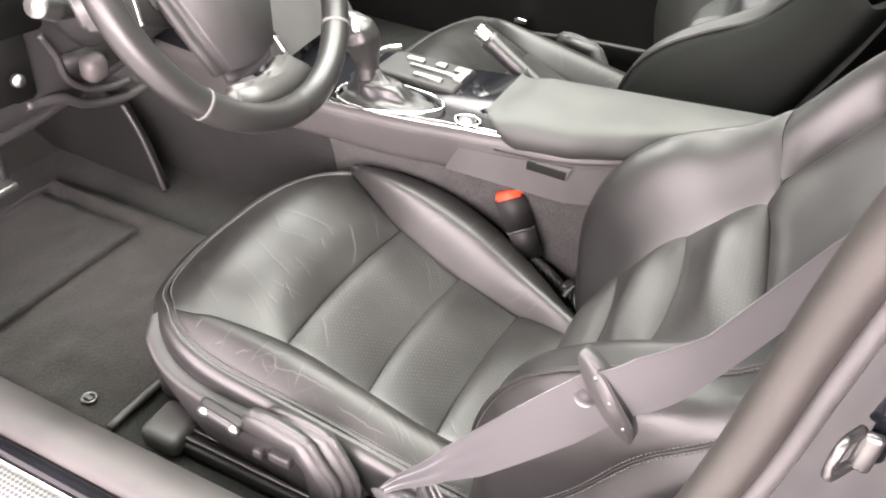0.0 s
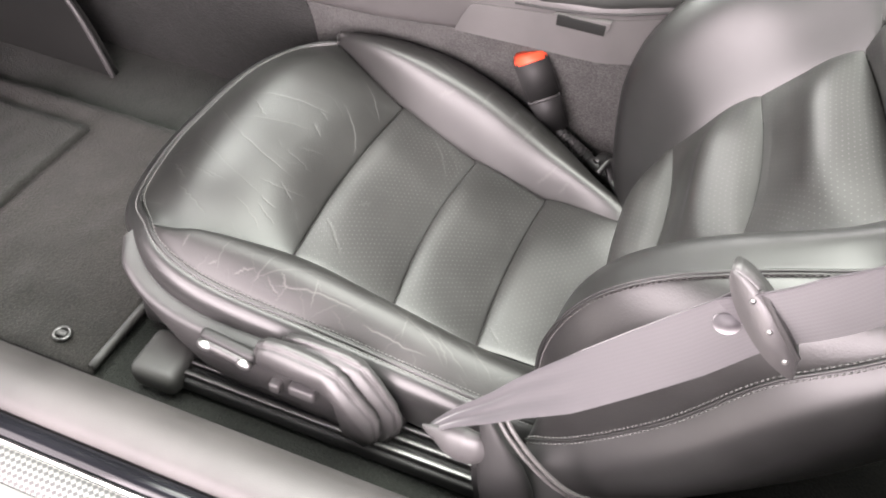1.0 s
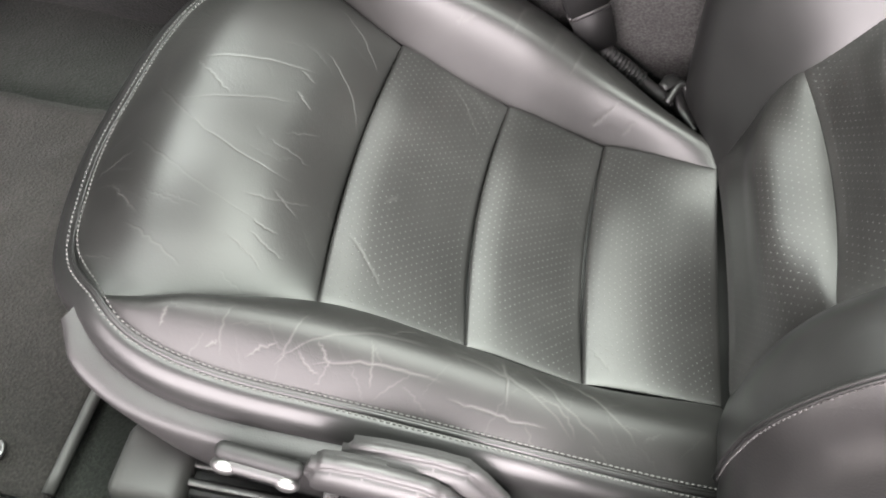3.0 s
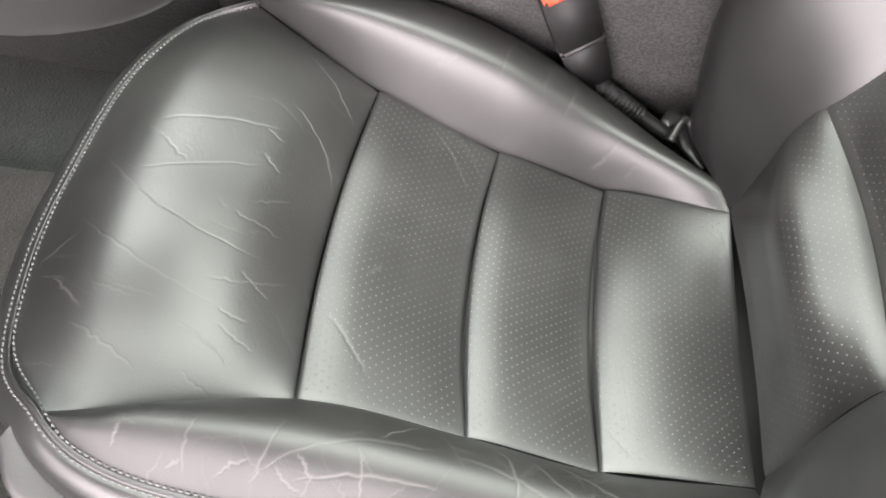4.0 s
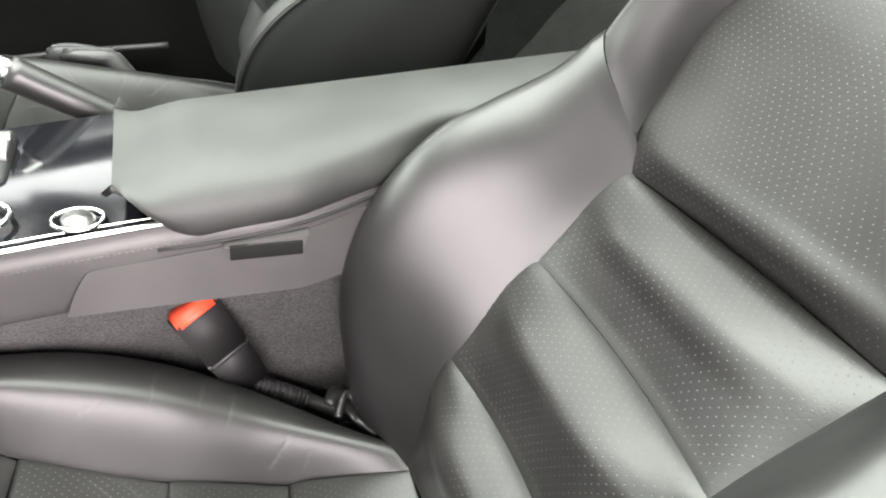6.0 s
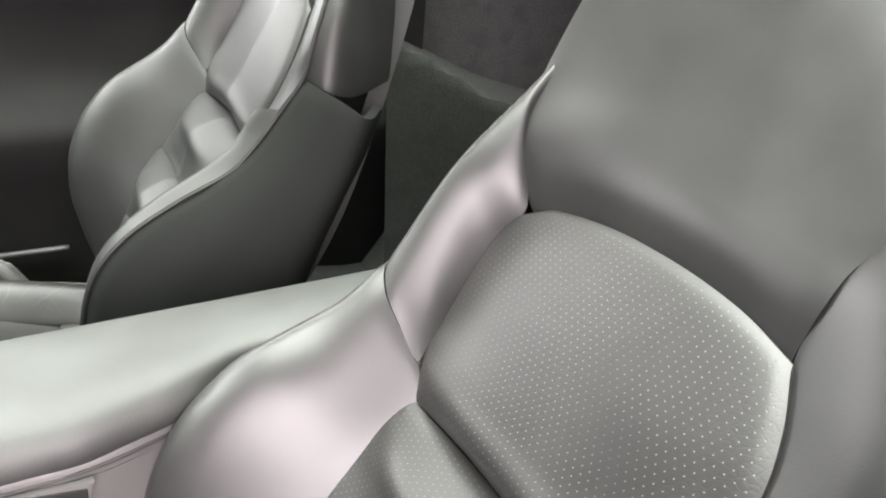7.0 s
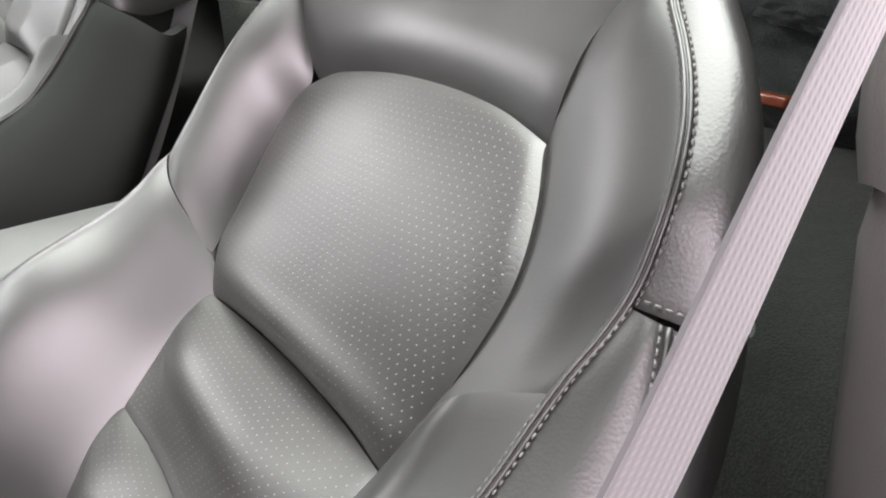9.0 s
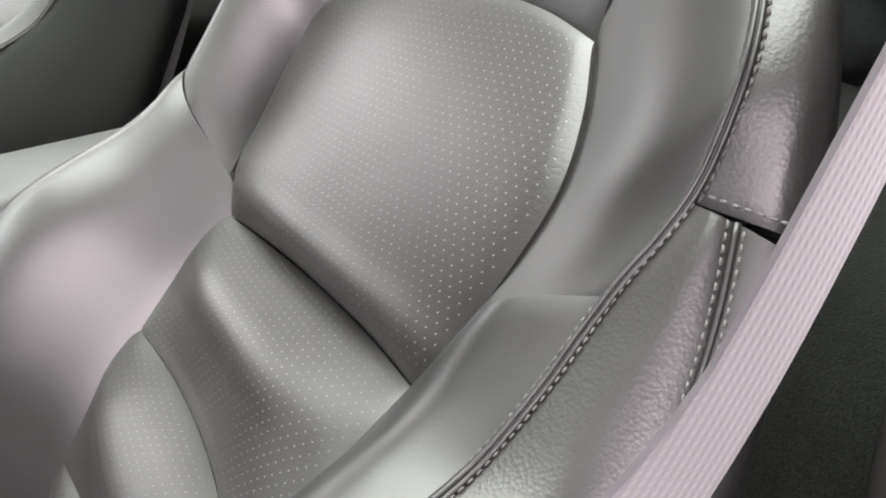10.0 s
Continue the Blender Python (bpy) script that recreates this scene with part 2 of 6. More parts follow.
MARK = grained("grey_marking", (0.30, 0.30, 0.29), 0.5, 500, 0.1)


# ---- building helpers ----
def link(name, me, mat, parent=None, label="", smooth=True):
    for m in (mat if isinstance(mat, (list, tuple)) else [mat]):
        me.materials.append(m)
    if smooth:
        me.polygons.foreach_set("use_smooth", [True] * len(me.polygons))
    ob = new(name, me)
    if parent is not None:
        ob.parent = parent
    if label:
        tagged(ob, label)
    return ob


def part(name, bm, mat, parent=None, label="", smooth=True):
    me = bpy.data.meshes.new(name)
    bmesh.ops.recalc_face_normals(bm, faces=bm.faces[:])
    bm.to_mesh(me)
    bm.free()
    return link(name, me, mat, parent, label, smooth)


def thing(name, label, category, group="", kind="", at=(0, 0, 0)):
    ob = new(name)
    ob.location = at
    return tagged(ob, label, category, group, kind)


def spl(pts, n):
    """A smooth line through the points, in n even steps."""
    p = np.array(pts, float)
    if len(p) == 2:
        return p[0] + (p[1] - p[0]) * np.linspace(0, 1, n)[:, None]
    p = np.vstack([2 * p[0] - p[1], p, 2 * p[-1] - p[-2]])
    out = []
    for i in range(1, len(p) - 2):
        t = np.linspace(0, 1, 24, endpoint=False)[:, None]
        a, b, c, d = p[i - 1], p[i], p[i + 1], p[i + 2]
        out.append(0.5 * (2 * b + (c - a) * t + (2 * a - 5 * b + 4 * c - d) * t ** 2 + (3 * b - a - 3 * c + d) * t ** 3))
    q = np.vstack(out + [p[-2][None]])
    s = np.concatenate([[0], np.cumsum(np.linalg.norm(np.diff(q, axis=0), axis=1))])
    w = np.linspace(0, s[-1], n)
    return np.stack([np.interp(w, s, q[:, k]) for k in range(3)], 1)


def loft(curves, nu, nv):
    rails = [spl(c, nu) for c in curves]
    return np.stack([spl([r[i] for r in rails], nv) for i in range(nu)])


def normals(g):
    du, dv = np.gradient(g, axis=0), np.gradient(g, axis=1)
    n = np.cross(du, dv)
    return n / np.maximum(np.linalg.norm(n, axis=2, keepdims=True), 1e-9)


def soft_normals(g, out):
    """Outward normals, evened out so that pointed corners stay calm."""
    n = normals(g)
    if (n.mean((0, 1)) * np.array(out)).sum() < 0:
        n = -n
    n[(n * np.array(out)).sum(2) < -0.6] *= -1
    o = np.array(out, float) / np.linalg.norm(out)
    u, v = lengths(g)
    f = np.clip(v[:, -1:] / 0.05, 0, 1) * np.clip(u[-1:] / 0.05, 0, 1)
    n = n * f[..., None] + o * (1 - f[..., None])
    for _ in range(3):
        p = np.pad(n, ((1, 1), (1, 1), (0, 0)), mode="edge")
        n = (p[:-2, 1:-1] + p[2:, 1:-1] + p[1:-1, :-2] + p[1:-1, 2:] + 2 * n) / 6
        n /= np.maximum(np.linalg.norm(n, axis=2, keepdims=True), 1e-9)
    return n


def lengths(g):
    u = np.concatenate([np.zeros((1, g.shape[1])), np.cumsum(np.linalg.norm(np.diff(g, axis=0), axis=2), axis=0)])
    v = np.concatenate([np.zeros((g.shape[0], 1)), np.cumsum(np.linalg.norm(np.diff(g, axis=1), axis=2), axis=1)], axis=1)
    return u, v


def pillow(g, out, crown=0.0, dips=(0.008,) * 4, width=0.010):
    """Raises the middle of a panel and tucks its four edges (u0, u1, v0, v1) into the seams. Returns grid and normals."""
    n = soft_normals(g, out)
    u, v = lengths(g)
    a = np.linspace(0, 1, g.shape[0])[:, None]
    b = np.linspace(0, 1, g.shape[1])[None, :]
    calm = np.clip(v[:, -1:] / 0.03, 0, 1) * np.clip(u[-1:] / 0.03, 0, 1)
    d = crown * np.sqrt(np.clip(16 * a * (1 - a) * b * (1 - b), 0, 1))
    for depth, dist in zip(dips, (u, u[-1:] - u, v, v[:, -1:] - v)):
        if depth:
            d = d - depth * np.exp(-dist / width)
    g = g + n * (d * calm)[..., None]
    return g, n


def crease_mask(g, folds, seed, few=0, width=0.0008):
    """How deep each point of a panel lies in a fold. folds: (x0, y0, x1, y1, bow) in the plan; few: how many small ones are strewn between them."""
    rng = random.Random(seed)
    plan = g[..., :2]
    lo, hi = plan.min((0, 1)), plan.max((0, 1))
    lines = [(f, rng.uniform(0.7, 1.0)) for f in folds]
    for _ in range(few):
        f = rng.choice(folds)
        c = np.array((rng.uniform(lo[0], hi[0]), rng.uniform(lo[1], hi[1])))
        a = math.atan2(f[3] - f[1], f[2] - f[0]) + rng.gauss(0, 0.35)
        d = np.array((math.cos(a), math.sin(a))) * rng.uniform(0.006, 0.020)
        lines.append(((*(c - d), *(c + d), rng.uniform(-0.002, 0.002)), rng.uniform(0.15, 0.5)))
    mask = np.zeros(plan.shape[:2])
    for (x0, y0, x1, y1, bow), strength in lines:
        a, b = np.array((x0, y0)), np.array((x1, y1))
        way = b - a
        side = np.array((-way[1], way[0])) / np.linalg.norm(way)
        t = np.linspace(0, 1, 17)
        p = a + way * t[:, None] + side * (bow * 4 * t * (1 - t))[:, None]
        p += side * np.array([rng.gauss(0, 0.0006) if 0 < k < 16 else 0 for k in range(17)])[:, None]
        near = ((plan > p.min(0) - 0.004) & (plan < p.max(0) + 0.004)).all(2)
        q = plan[near]
        if not len(q):
            continue
        best, along = np.full(len(q), 1e9), np.zeros(len(q))
        for k in range(16):
            d = p[k + 1] - p[k]
            h = np.clip(((q - p[k]) @ d) / (d @ d), 0, 1)
            r = np.linalg.norm(q - p[k] - h[:, None] * d, axis=1)
            along = np.where(r < best, (k + h) / 16, along)
            best = np.minimum(best, r)
        w = width * (0.6 + 0.8 * strength) * (0.4 + 0.6 * np.sin(math.pi * np.clip(along, 0.02, 0.98)))
        mask[near] = np.maximum(mask[near], strength * np.exp(-(best / w) ** 2) * np.clip(along * 7, 0, 1) * np.clip((1 - along) * 7, 0, 1))
    return mask


def panel_mesh(name, g, n, thick=0.022, mask=None):
    """A padded panel: the outer skin with its rim turned in."""
    nu, nv = g.shape[:2]
    u, v = lengths(g)
    verts = g.reshape(-1, 3).tolist()
    uvs = np.stack([u, v], 2).reshape(-1, 2)
    faces = []
    flip = (np.cross(g[1, 0] - g[0, 0], g[0, 1] - g[0, 0]) * n[0, 0]).sum() < 0
    for i in range(nu - 1):
        for j in range(nv - 1):
            f = (i * nv + j, (i + 1) * nv + j, (i + 1) * nv + j + 1, i * nv + j + 1)
            faces.append(f[::-1] if flip else f)
    ring = [i * nv for i in range(nu)] + [(nu - 1) * nv + j for j in range(1, nv)] + \
        [i * nv + nv - 1 for i in range(nu - 2, -1, -1)] + [j for j in range(nv - 2, 0, -1)]
    base, m = len(verts), len(ring)
    flat_n = n.reshape(-1, 3)
    # the rim has corners of its own, so that the skin's shading runs clean up to the seam
    verts += [verts[k] for k in ring]
    for k in ring:
        verts.append((np.array(verts[k]) - flat_n[k] * thick).tolist())
    uvs = np.vstack([uvs, uvs[ring], uvs[ring]])
    for k in range(m):
        q = (k + 1) % m
        f = (base + k, base + q, base + m + q, base + m + k)
        faces.append(f[::-1] if not flip else f)
    me = bpy.data.meshes.new(name)
    me.from_pydata(verts, [], faces)
    rim = np.minimum(np.minimum(u, u[-1:] - u), np.minimum(v, v[:, -1:] - v)).ravel()
    att = me.attributes.new("rim", "FLOAT", "POINT")
    att.data.foreach_set("value", np.concatenate([rim, np.zeros(2 * m)]).astype(np.float32))
    if mask is not None:
        att = me.attributes.new("crease", "FLOAT", "POINT")
        att.data.foreach_set("value", np.concatenate([mask.ravel(), np.zeros(2 * m)]).astype(np.float32))
    lay = me.uv_layers.new(name="UVMap")
    idx = np.zeros(len(me.loops), int)
    me.loops.foreach_get("vertex_index", idx)
    lay.data.foreach_set("uv", uvs[idx].astype(np.float32).ravel())
    me.update()
    return me


def pad(name, curves, out, mat, parent, crown=0.0, dips=(0.008,) * 4, width=0.010, nu=36, nv=16, label="", thick=0.022, folds=(), few=0, fine=0.0008):
    g, n = pillow(loft(curves, nu, nv), out, crown, dips, width)
    mask = None
    if folds:
        mask = crease_mask(g, folds, nu, few, fine)
        g = g - n * (0.00028 * mask)[..., None]
    link(name, panel_mesh(name, g, n, thick, mask), mat, parent, label)
    return g, n


def inset(g, n, edge, d, lift=0.0008):
    """The line on a panel that keeps the distance d from one of its edges: points and normals."""
    if edge in ("u0", "u1"):
        g, n = g.swapaxes(0, 1), n.swapaxes(0, 1)
    if edge in ("u1", "v1"):
        g, n = g[:, ::-1], n[:, ::-1]
    s = lengths(g)[1]
    p = np.array([[np.interp(d, s[i], g[i, :, k]) for k in range(3)] for i in range(len(g))])
    q = np.array([[np.interp(d, s[i], n[i, :, k]) for k in range(3)] for i in range(len(g))])
    return p + q * lift, q


def stitches(name, lines, parent, mat=None, step=0.0043, size=0.0031, thick=0.0012, label="grey double stitching"):
    """Rows of single stitches along lines of points and normals, one part."""
    verts, faces = [], []
    for p, n in lines:
        s = np.concatenate([[0], np.cumsum(np.linalg.norm(np.diff(p, axis=0), axis=1))])
        if s[-1] < step:
            continue
        for w in np.arange(step / 2, s[-1], step):
            c = np.array([np.interp(w, s, p[:, k]) for k in range(3)])
            e = np.array([np.interp(min(w + 0.001, s[-1]), s, p[:, k]) for k in range(3)]) - np.array([np.interp(max(w - 0.001, 0), s, p[:, k]) for k in range(3)])
            m = np.array([np.interp(w, s, n[:, k]) for k in range(3)])
            e /= max(np.linalg.norm(e), 1e-9)
            m /= max(np.linalg.norm(m), 1e-9)
            x = np.cross(m, e)
            b = len(verts)
            h, t = size / 2, thick / 2
            for a, r, z in ((-h, 0.35, -t), (-h * 0.6, 1, t * 0.8), (h * 0.6, 1, t * 0.8), (h, 0.35, -t)):
                verts += [(c + e * a + x * t * r + m * z).tolist(), (c + e * a - x * t * r + m * z).tolist()]
            for q in range(3):
                faces.append((b + 2 * q, b + 2 * q + 1, b + 2 * q + 3, b + 2 * q + 2))
            faces += [(b, b + 2, b + 4, b + 6), (b + 1, b + 7, b + 5, b + 3)]
    me = bpy.data.meshes.new(name)
    me.from_pydata(verts, [], faces)
    return tagged(link(name, me, mat or THREAD, parent, label), kind="stuff")


def tube(pts, r, sides=10, n=40, ends=True, flat=1.0, up=(0, 0, 1)):
    """A bmesh tube along a smooth line; r may be a list of radii."""
    p = spl(pts, n)
    rad = np.interp(np.linspace(0, 1, n), np.linspace(0, 1, len(r)), r) if isinstance(r, (list, tuple)) else np.full(n, r)
    bm = bmesh.new()
    t = np.gradient(p, axis=0)
    rings = []
    for i in range(n):
        d = Vector(t[i]).normalized()
        x = d.cross(Vector(up))
        x = x.normalized() if x.length > 1e-4 else d.orthogonal().normalized()
        y = x.cross(d).normalized()
        rings.append([bm.verts.new(Vector(p[i]) + (x * math.cos(a) + y * math.sin(a) * flat) * float(rad[i]))
                      for a in [2 * math.pi * k / sides for k in range(sides)]])
    for i in range(n - 1):
        for k in range(sides):
            q = (k + 1) % sides
            bm.faces.new((rings[i][k], rings[i][q], rings[i + 1][q], rings[i + 1][k]))
    if ends:
        bm.faces.new(rings[0])
        bm.faces.new(rings[-1])
    return bm


def block(lo, hi, bevel=0.006, segments=3, m=None):
    bm = bmesh.new()
    bmesh.ops.create_cube(bm, size=1)
    lo, hi = Vector(lo), Vector(hi)
    for v in bm.verts:
        v.co = Vector([lo[k] + (v.co[k] + 0.5) * (hi[k] - lo[k]) for k in range(3)])
    if bevel:
        bmesh.ops.bevel(bm, geom=bm.edges[:], offset=bevel, segments=segments, affect="EDGES", profile=0.5)
    if m is not None:
        bm.transform(m)
    return bm


def disc(center, axis, r, h, sides=28, bevel=0.0):
    bm = bmesh.new()
    bmesh.ops.create_cone(bm, cap_ends=True, segments=sides, radius1=r, radius2=r, depth=h)
    if bevel:
        bmesh.ops.bevel(bm, geom=[e for e in bm.edges if len(e.link_faces) == 2 and e.calc_face_angle(0) > 1], offset=bevel, segments=2, affect="EDGES")
    bm.transform(Matrix.Translation(center) @ Vector(axis).to_track_quat("Z", "Y").to_matrix().to_4x4())
    return bm


def prism(outline, axis, depth, bevel=0.003, segments=2):
    """A plate: the outline, a list of 3D corners in one plane, pushed along axis by depth."""
    bm = bmesh.new()
    vs = [bm.verts.new(p) for p in outline]
    f = bm.faces.new(vs)
    r = bmesh.ops.extrude_face_region(bm, geom=[f])
    bmesh.ops.translate(bm, vec=Vector(axis).normalized() * depth, verts=[e for e in r["geom"] if isinstance(e, bmesh.types.BMVert)])
    if bevel:
        bmesh.ops.bevel(bm, geom=bm.edges[:], offset=bevel, segments=segments, affect="EDGES", clamp_overlap=True)
    return bm


def sweep(profile, path_pts, closed=False, n=40):
    """A profile of (side, up) pairs carried along a line in the plan; side is to the right of the way."""
    p = spl(path_pts, n)
    t = np.gradient(p, axis=0)
    bm = bmesh.new()
    rings = []
    for i in range(n):
        d = Vector((t[i][0], t[i][1], 0)).normalized()
        x = Vector((d.y, -d.x, 0))
        rings.append([bm.verts.new(Vector(p[i]) + x * a + Vector((0, 0, b))) for a, b in profile])
    m = len(profile)
    for i in range(n - 1):
        for k in range(m if closed else m - 1):
            q = (k + 1) % m
            bm.faces.new((rings[i][k], rings[i][q], rings[i + 1][q], rings[i + 1][k]))
    if closed:
        bm.faces.new(rings[0])
        bm.faces.new(rings[-1])
    return bm


# ---- the driver's seat ----
# Seam lines of the cushion; l is the door side, r the tunnel side.
L0, L1, L2, L3, L4 = (-0.492, -0.187, 0.466), (-0.358, -0.141, 0.432), (-0.248, -0.135, 0.397), (-0.154, -0.137, 0.376), (-0.045, -0.130, 0.372)
R0, R1, R2, R3, R4 = (-0.470, 0.196, 0.464), (-0.356, 0.151, 0.425), (-0.248, 0.135, 0.387), (-0.150, 0.131, 0.361), (-0.048, 0.104, 0.386)


def across(a, b, bow=0.010, sag=0.008):
    """A seam from a to b over the seat, bowed forward and sagging in the middle."""
    a, b = np.array(a), np.array(b)
    line = [a + (b - a) * t for t in (0, 0.25, 0.5, 0.75, 1)]
    return [p + np.array((-bow, 0, -sag)) * k for p, k in zip(line, (0, 0.75, 1, 0.75, 0))]


FRONT = [L0, (-0.526, -0.155, 0.458), (-0.546, -0.08, 0.455), (-0.550, -0.01, 0.455), (-0.545, 0.09, 0.456), (-0.520, 0.16, 0.458), R0]
STITCH_L = [L0, (-0.470, -0.203, 0.460), (-0.437, -0.213, 0.452), (-0.390, -0.216, 0.441), (-0.310, -0.216, 0.432), (-0.205, -0.216, 0.419), (-0.110, -0.215, 0.405), (-0.050, -0.212, 0.395)]
EDGE_R = [R0, (-0.430, 0.226, 0.452), (-0.370, 0.231, 0.452), (-0.300, 0.230, 0.444), (-0.220, 0.224, 0.416), (-0.140, 0.208, 0.376), (-0.060, 0.165, 0.345)]


# Folds worn into the leather, as (x0, y0, x1, y1, bow) in the plan.
FOLDS_ROLL = [(-0.526, 0.008, -0.395, -0.055, -0.018), (-0.520, -0.052, -0.413, -0.100, -0.007), (-0.501, 0.032, -0.407, 0.060, 0.001), (-0.501, -0.016, -0.415, 0.021, -0.002),
              (-0.500, 0.030, -0.463, 0.001, 0.0), (-0.419, 0.157, -0.368, 0.102, 0.005), (-0.413, 0.089, -0.371, 0.033, 0.009), (-0.423, 0.053, -0.408, 0.048, 0.0),
              (-0.420, 0.031, -0.405, 0.020, 0.0), (-0.417, -0.016, -0.393, 0.003, 0.0), (-0.426, -0.027, -0.391, -0.032, 0.0), (-0.428, -0.083, -0.381, -0.064, -0.003),
              (-0.410, -0.069, -0.388, -0.083, 0.0), (-0.539, -0.091, -0.511, -0.065, 0.0), (-0.520, -0.098, -0.490, -0.121, 0.0), (-0.436, -0.117, -0.397, -0.136, 0.003),
              (-0.415, -0.110, -0.387, -0.121, 0.0), (-0.497, -0.129, -0.449, -0.151, 0.001), (-0.415, -0.101, -0.396, -0.104, 0.0)]
FOLDS_BOLSTER = [(-0.371, -0.205, -0.260, -0.168, 0.012), (-0.347, -0.201, -0.256, -0.192, 0.005), (-0.403, -0.208, -0.399, -0.176, 0.004), (-0.343, -0.186, -0.332, -0.200, 0.0),
                 (-0.308, -0.178, -0.305, -0.205, 0.001), (-0.368, -0.207, -0.354, -0.164, -0.002), (-0.445, -0.201, -0.441, -0.188, 0.0), (-0.414, -0.206, -0.406, -0.200, 0.0),
                 (-0.300, -0.168, -0.275, -0.144, 0.0), (-0.388, -0.205, -0.368, -0.193, 0.0), (-0.355, -0.194, -0.338, -0.205, -0.002), (-0.259, -0.168, -0.162, -0.205, 0.009),
                 (-0.228, -0.146, -0.213, -0.199, 0.004), (-0.210, -0.151, -0.141, -0.203, -0.004), (-0.194, -0.148, -0.117, -0.198, 0.003), (-0.254, -0.199, -0.182, -0.201, -0.001),
                 (-0.198, -0.183, -0.162, -0.203, 0.007)]
FOLDS_TUNNEL = [(-0.244, 0.201, -0.256, 0.156, -0.001), (-0.213, 0.195, -0.219, 0.160, 0.002), (-0.186, 0.190, -0.198, 0.153, 0.002), (-0.309, 0.157, -0.291, 0.162, 0.0),
                (-0.144, 0.149, -0.167, 0.138, 0.001), (-0.125, 0.139, -0.136, 0.133, 0.0)]
FOLDS_RIB = [(-0.332, -0.035, -0.323, -0.022, 0.0), (-0.300, 0.138, -0.260, 0.100, 0.007), (-0.352, -0.075, -0.316, -0.114, 0.001), (-0.312, 0.135, -0.268, 0.079, 0.005), (-0.150, -0.104, -0.130, -0.125, 0.0)]


def low(curve, dx, dy, z):
    return [(p[0] + dx, p[1] + dy, z) for p in curve]


def seat_cushion(seat, worn):
    cushion = new("cushion")
    cushion.parent = seat
    tagged(cushion, "black leather seat cushion with ribbed perforated centre")
    up = (0, 0, 1)
    seams = [across(L1, R1), across(L2, R2, 0.011), across(L3, R3, 0.007), across(L4, R4, -0.004, 0.012)]
    for k in range(3):
        a, b = np.array(seams[k]), np.array(seams[k + 1])
        # each rib starts with a rolled lip over the end of the one before it
        ease = np.array((0.25, 0.85, 1, 0.85, 0.25))[:, None]
        rise = [a + (b - a) * q + np.array((0, 0, h)) * ease for q, h in ((0.05, 0.0085), (0.24, 0.0120), (0.62, 0.0040), (0.88, -0.0015))]
        pad("centre_rib", [a + np.array((0.001, 0, 0.0030)) * ease, *rise, b - np.array((0, 0, 0.003)) * ease], up, LEATHER_PERF, cushion, 0.002, (0.0006, 0.0006, 0.001, 0.0), 0.003, 240, 100, folds=FOLDS_RIB, few=5, fine=0.0006)
    # the padded roll at the front edge
    f, s = np.array(spl(FRONT, 9)), np.array(spl(across(L1, R1), 9))
    arch = [0, 0.6, 0.9, 1, 1, 1, 0.9, 0.6, 0]
    roll1 = [s[i] + (f[i] - s[i]) * 0.30 + np.array((0, 0, 0.030 * arch[i])) for i in range(9)]
    roll2 = [s[i] + (f[i] - s[i]) * 0.68 + np.array((0, 0, 0.034 * arch[i])) for i in range(9)]
    g, n = pad("front_roll", [s, roll1, roll2, f], up, LEATHER_WORN if worn else LEATHER, cushion, 0.003, (0.001, 0.001, 0.001, 0.0015), 0.004, 560, 220, "creased black leather front roll", 0.008, folds=FOLDS_ROLL, few=40, fine=0.0005)
    lines = [inset(g, n, "v1", 0.0044)]
    # the bolster on the door side, flattened by use
    inner = [L0, L1, L2, L3, L4]
    crest = [(-0.4905, -0.1885, 0.4662), (-0.462, -0.190, 0.469), (-0.425, -0.183, 0.470), (-0.330, -0.176, 0.456), (-0.235, -0.174, 0.437), (-0.145, -0.175, 0.419), (-0.045, -0.172, 0.402)]
    g, n = pad("door_side_bolster", [inner, crest, STITCH_L], (0, -0.2, 1), LEATHER_BOLSTER if worn else LEATHER, cushion, 0.004, (0.001, 0.001, 0.001, 0.0015), 0.004, 640, 130, "cracked and worn black leather bolster", 0.008, folds=FOLDS_BOLSTER, few=55, fine=0.0005)
    lines.append(inset(g, n, "v1", 0.0044))
    # one band runs round the front and along the door side
    edge = spl([EDGE_R[2], EDGE_R[1], *FRONT[::-1], *STITCH_L[1:]], 60)
    along = np.gradient(edge, axis=0)
    b0, b1, b2 = [], [], []
    for k, (p, d) in enumerate(zip(edge, along)):
        o = np.array((d[1], -d[0], 0)) / math.hypot(d[0], d[1])
        drop = 0.075 + 0.035 * min(1, max(0, (-0.42 - p[0]) / 0.1))
        b0.append(p + o * 0.009 - (0, 0, 0.0035))
        b1.append(p + o * 0.018 - (0, 0, 0.021))
        b2.append(p + o * 0.012 - (0, 0, drop))
    g, n = pad("edge_band", [edge, b0, b1, b2], (-0.7, -0.7, 0.4), LEATHER, cushion, 0.0, (0, 0, 0.0015, 0.002), 0.004, 130, 20)
    lines.append(inset(g, n, "v0", 0.0044))
    stitches("cushion_stitching", lines, cushion)
    part("seam_bed", tube(edge - np.array((0, 0, 0.0012)), 0.0027, 10, 160), LEATHER, cushion)
    beside = np.cross(along, (-0.5, -0.5, 0.7))
    beside /= np.linalg.norm(beside, axis=1, keepdims=True)
    for k in (-1, 1):
        part("seam_lip", tube(edge + beside * 0.0012 * k + np.array((0, 0, 0.0006)), 0.0011, 8, 160), LEATHER, cushion)
    # the bolster on the tunnel side tapers to the hinge
    inner = [R0, R1, R2, R3, R4]
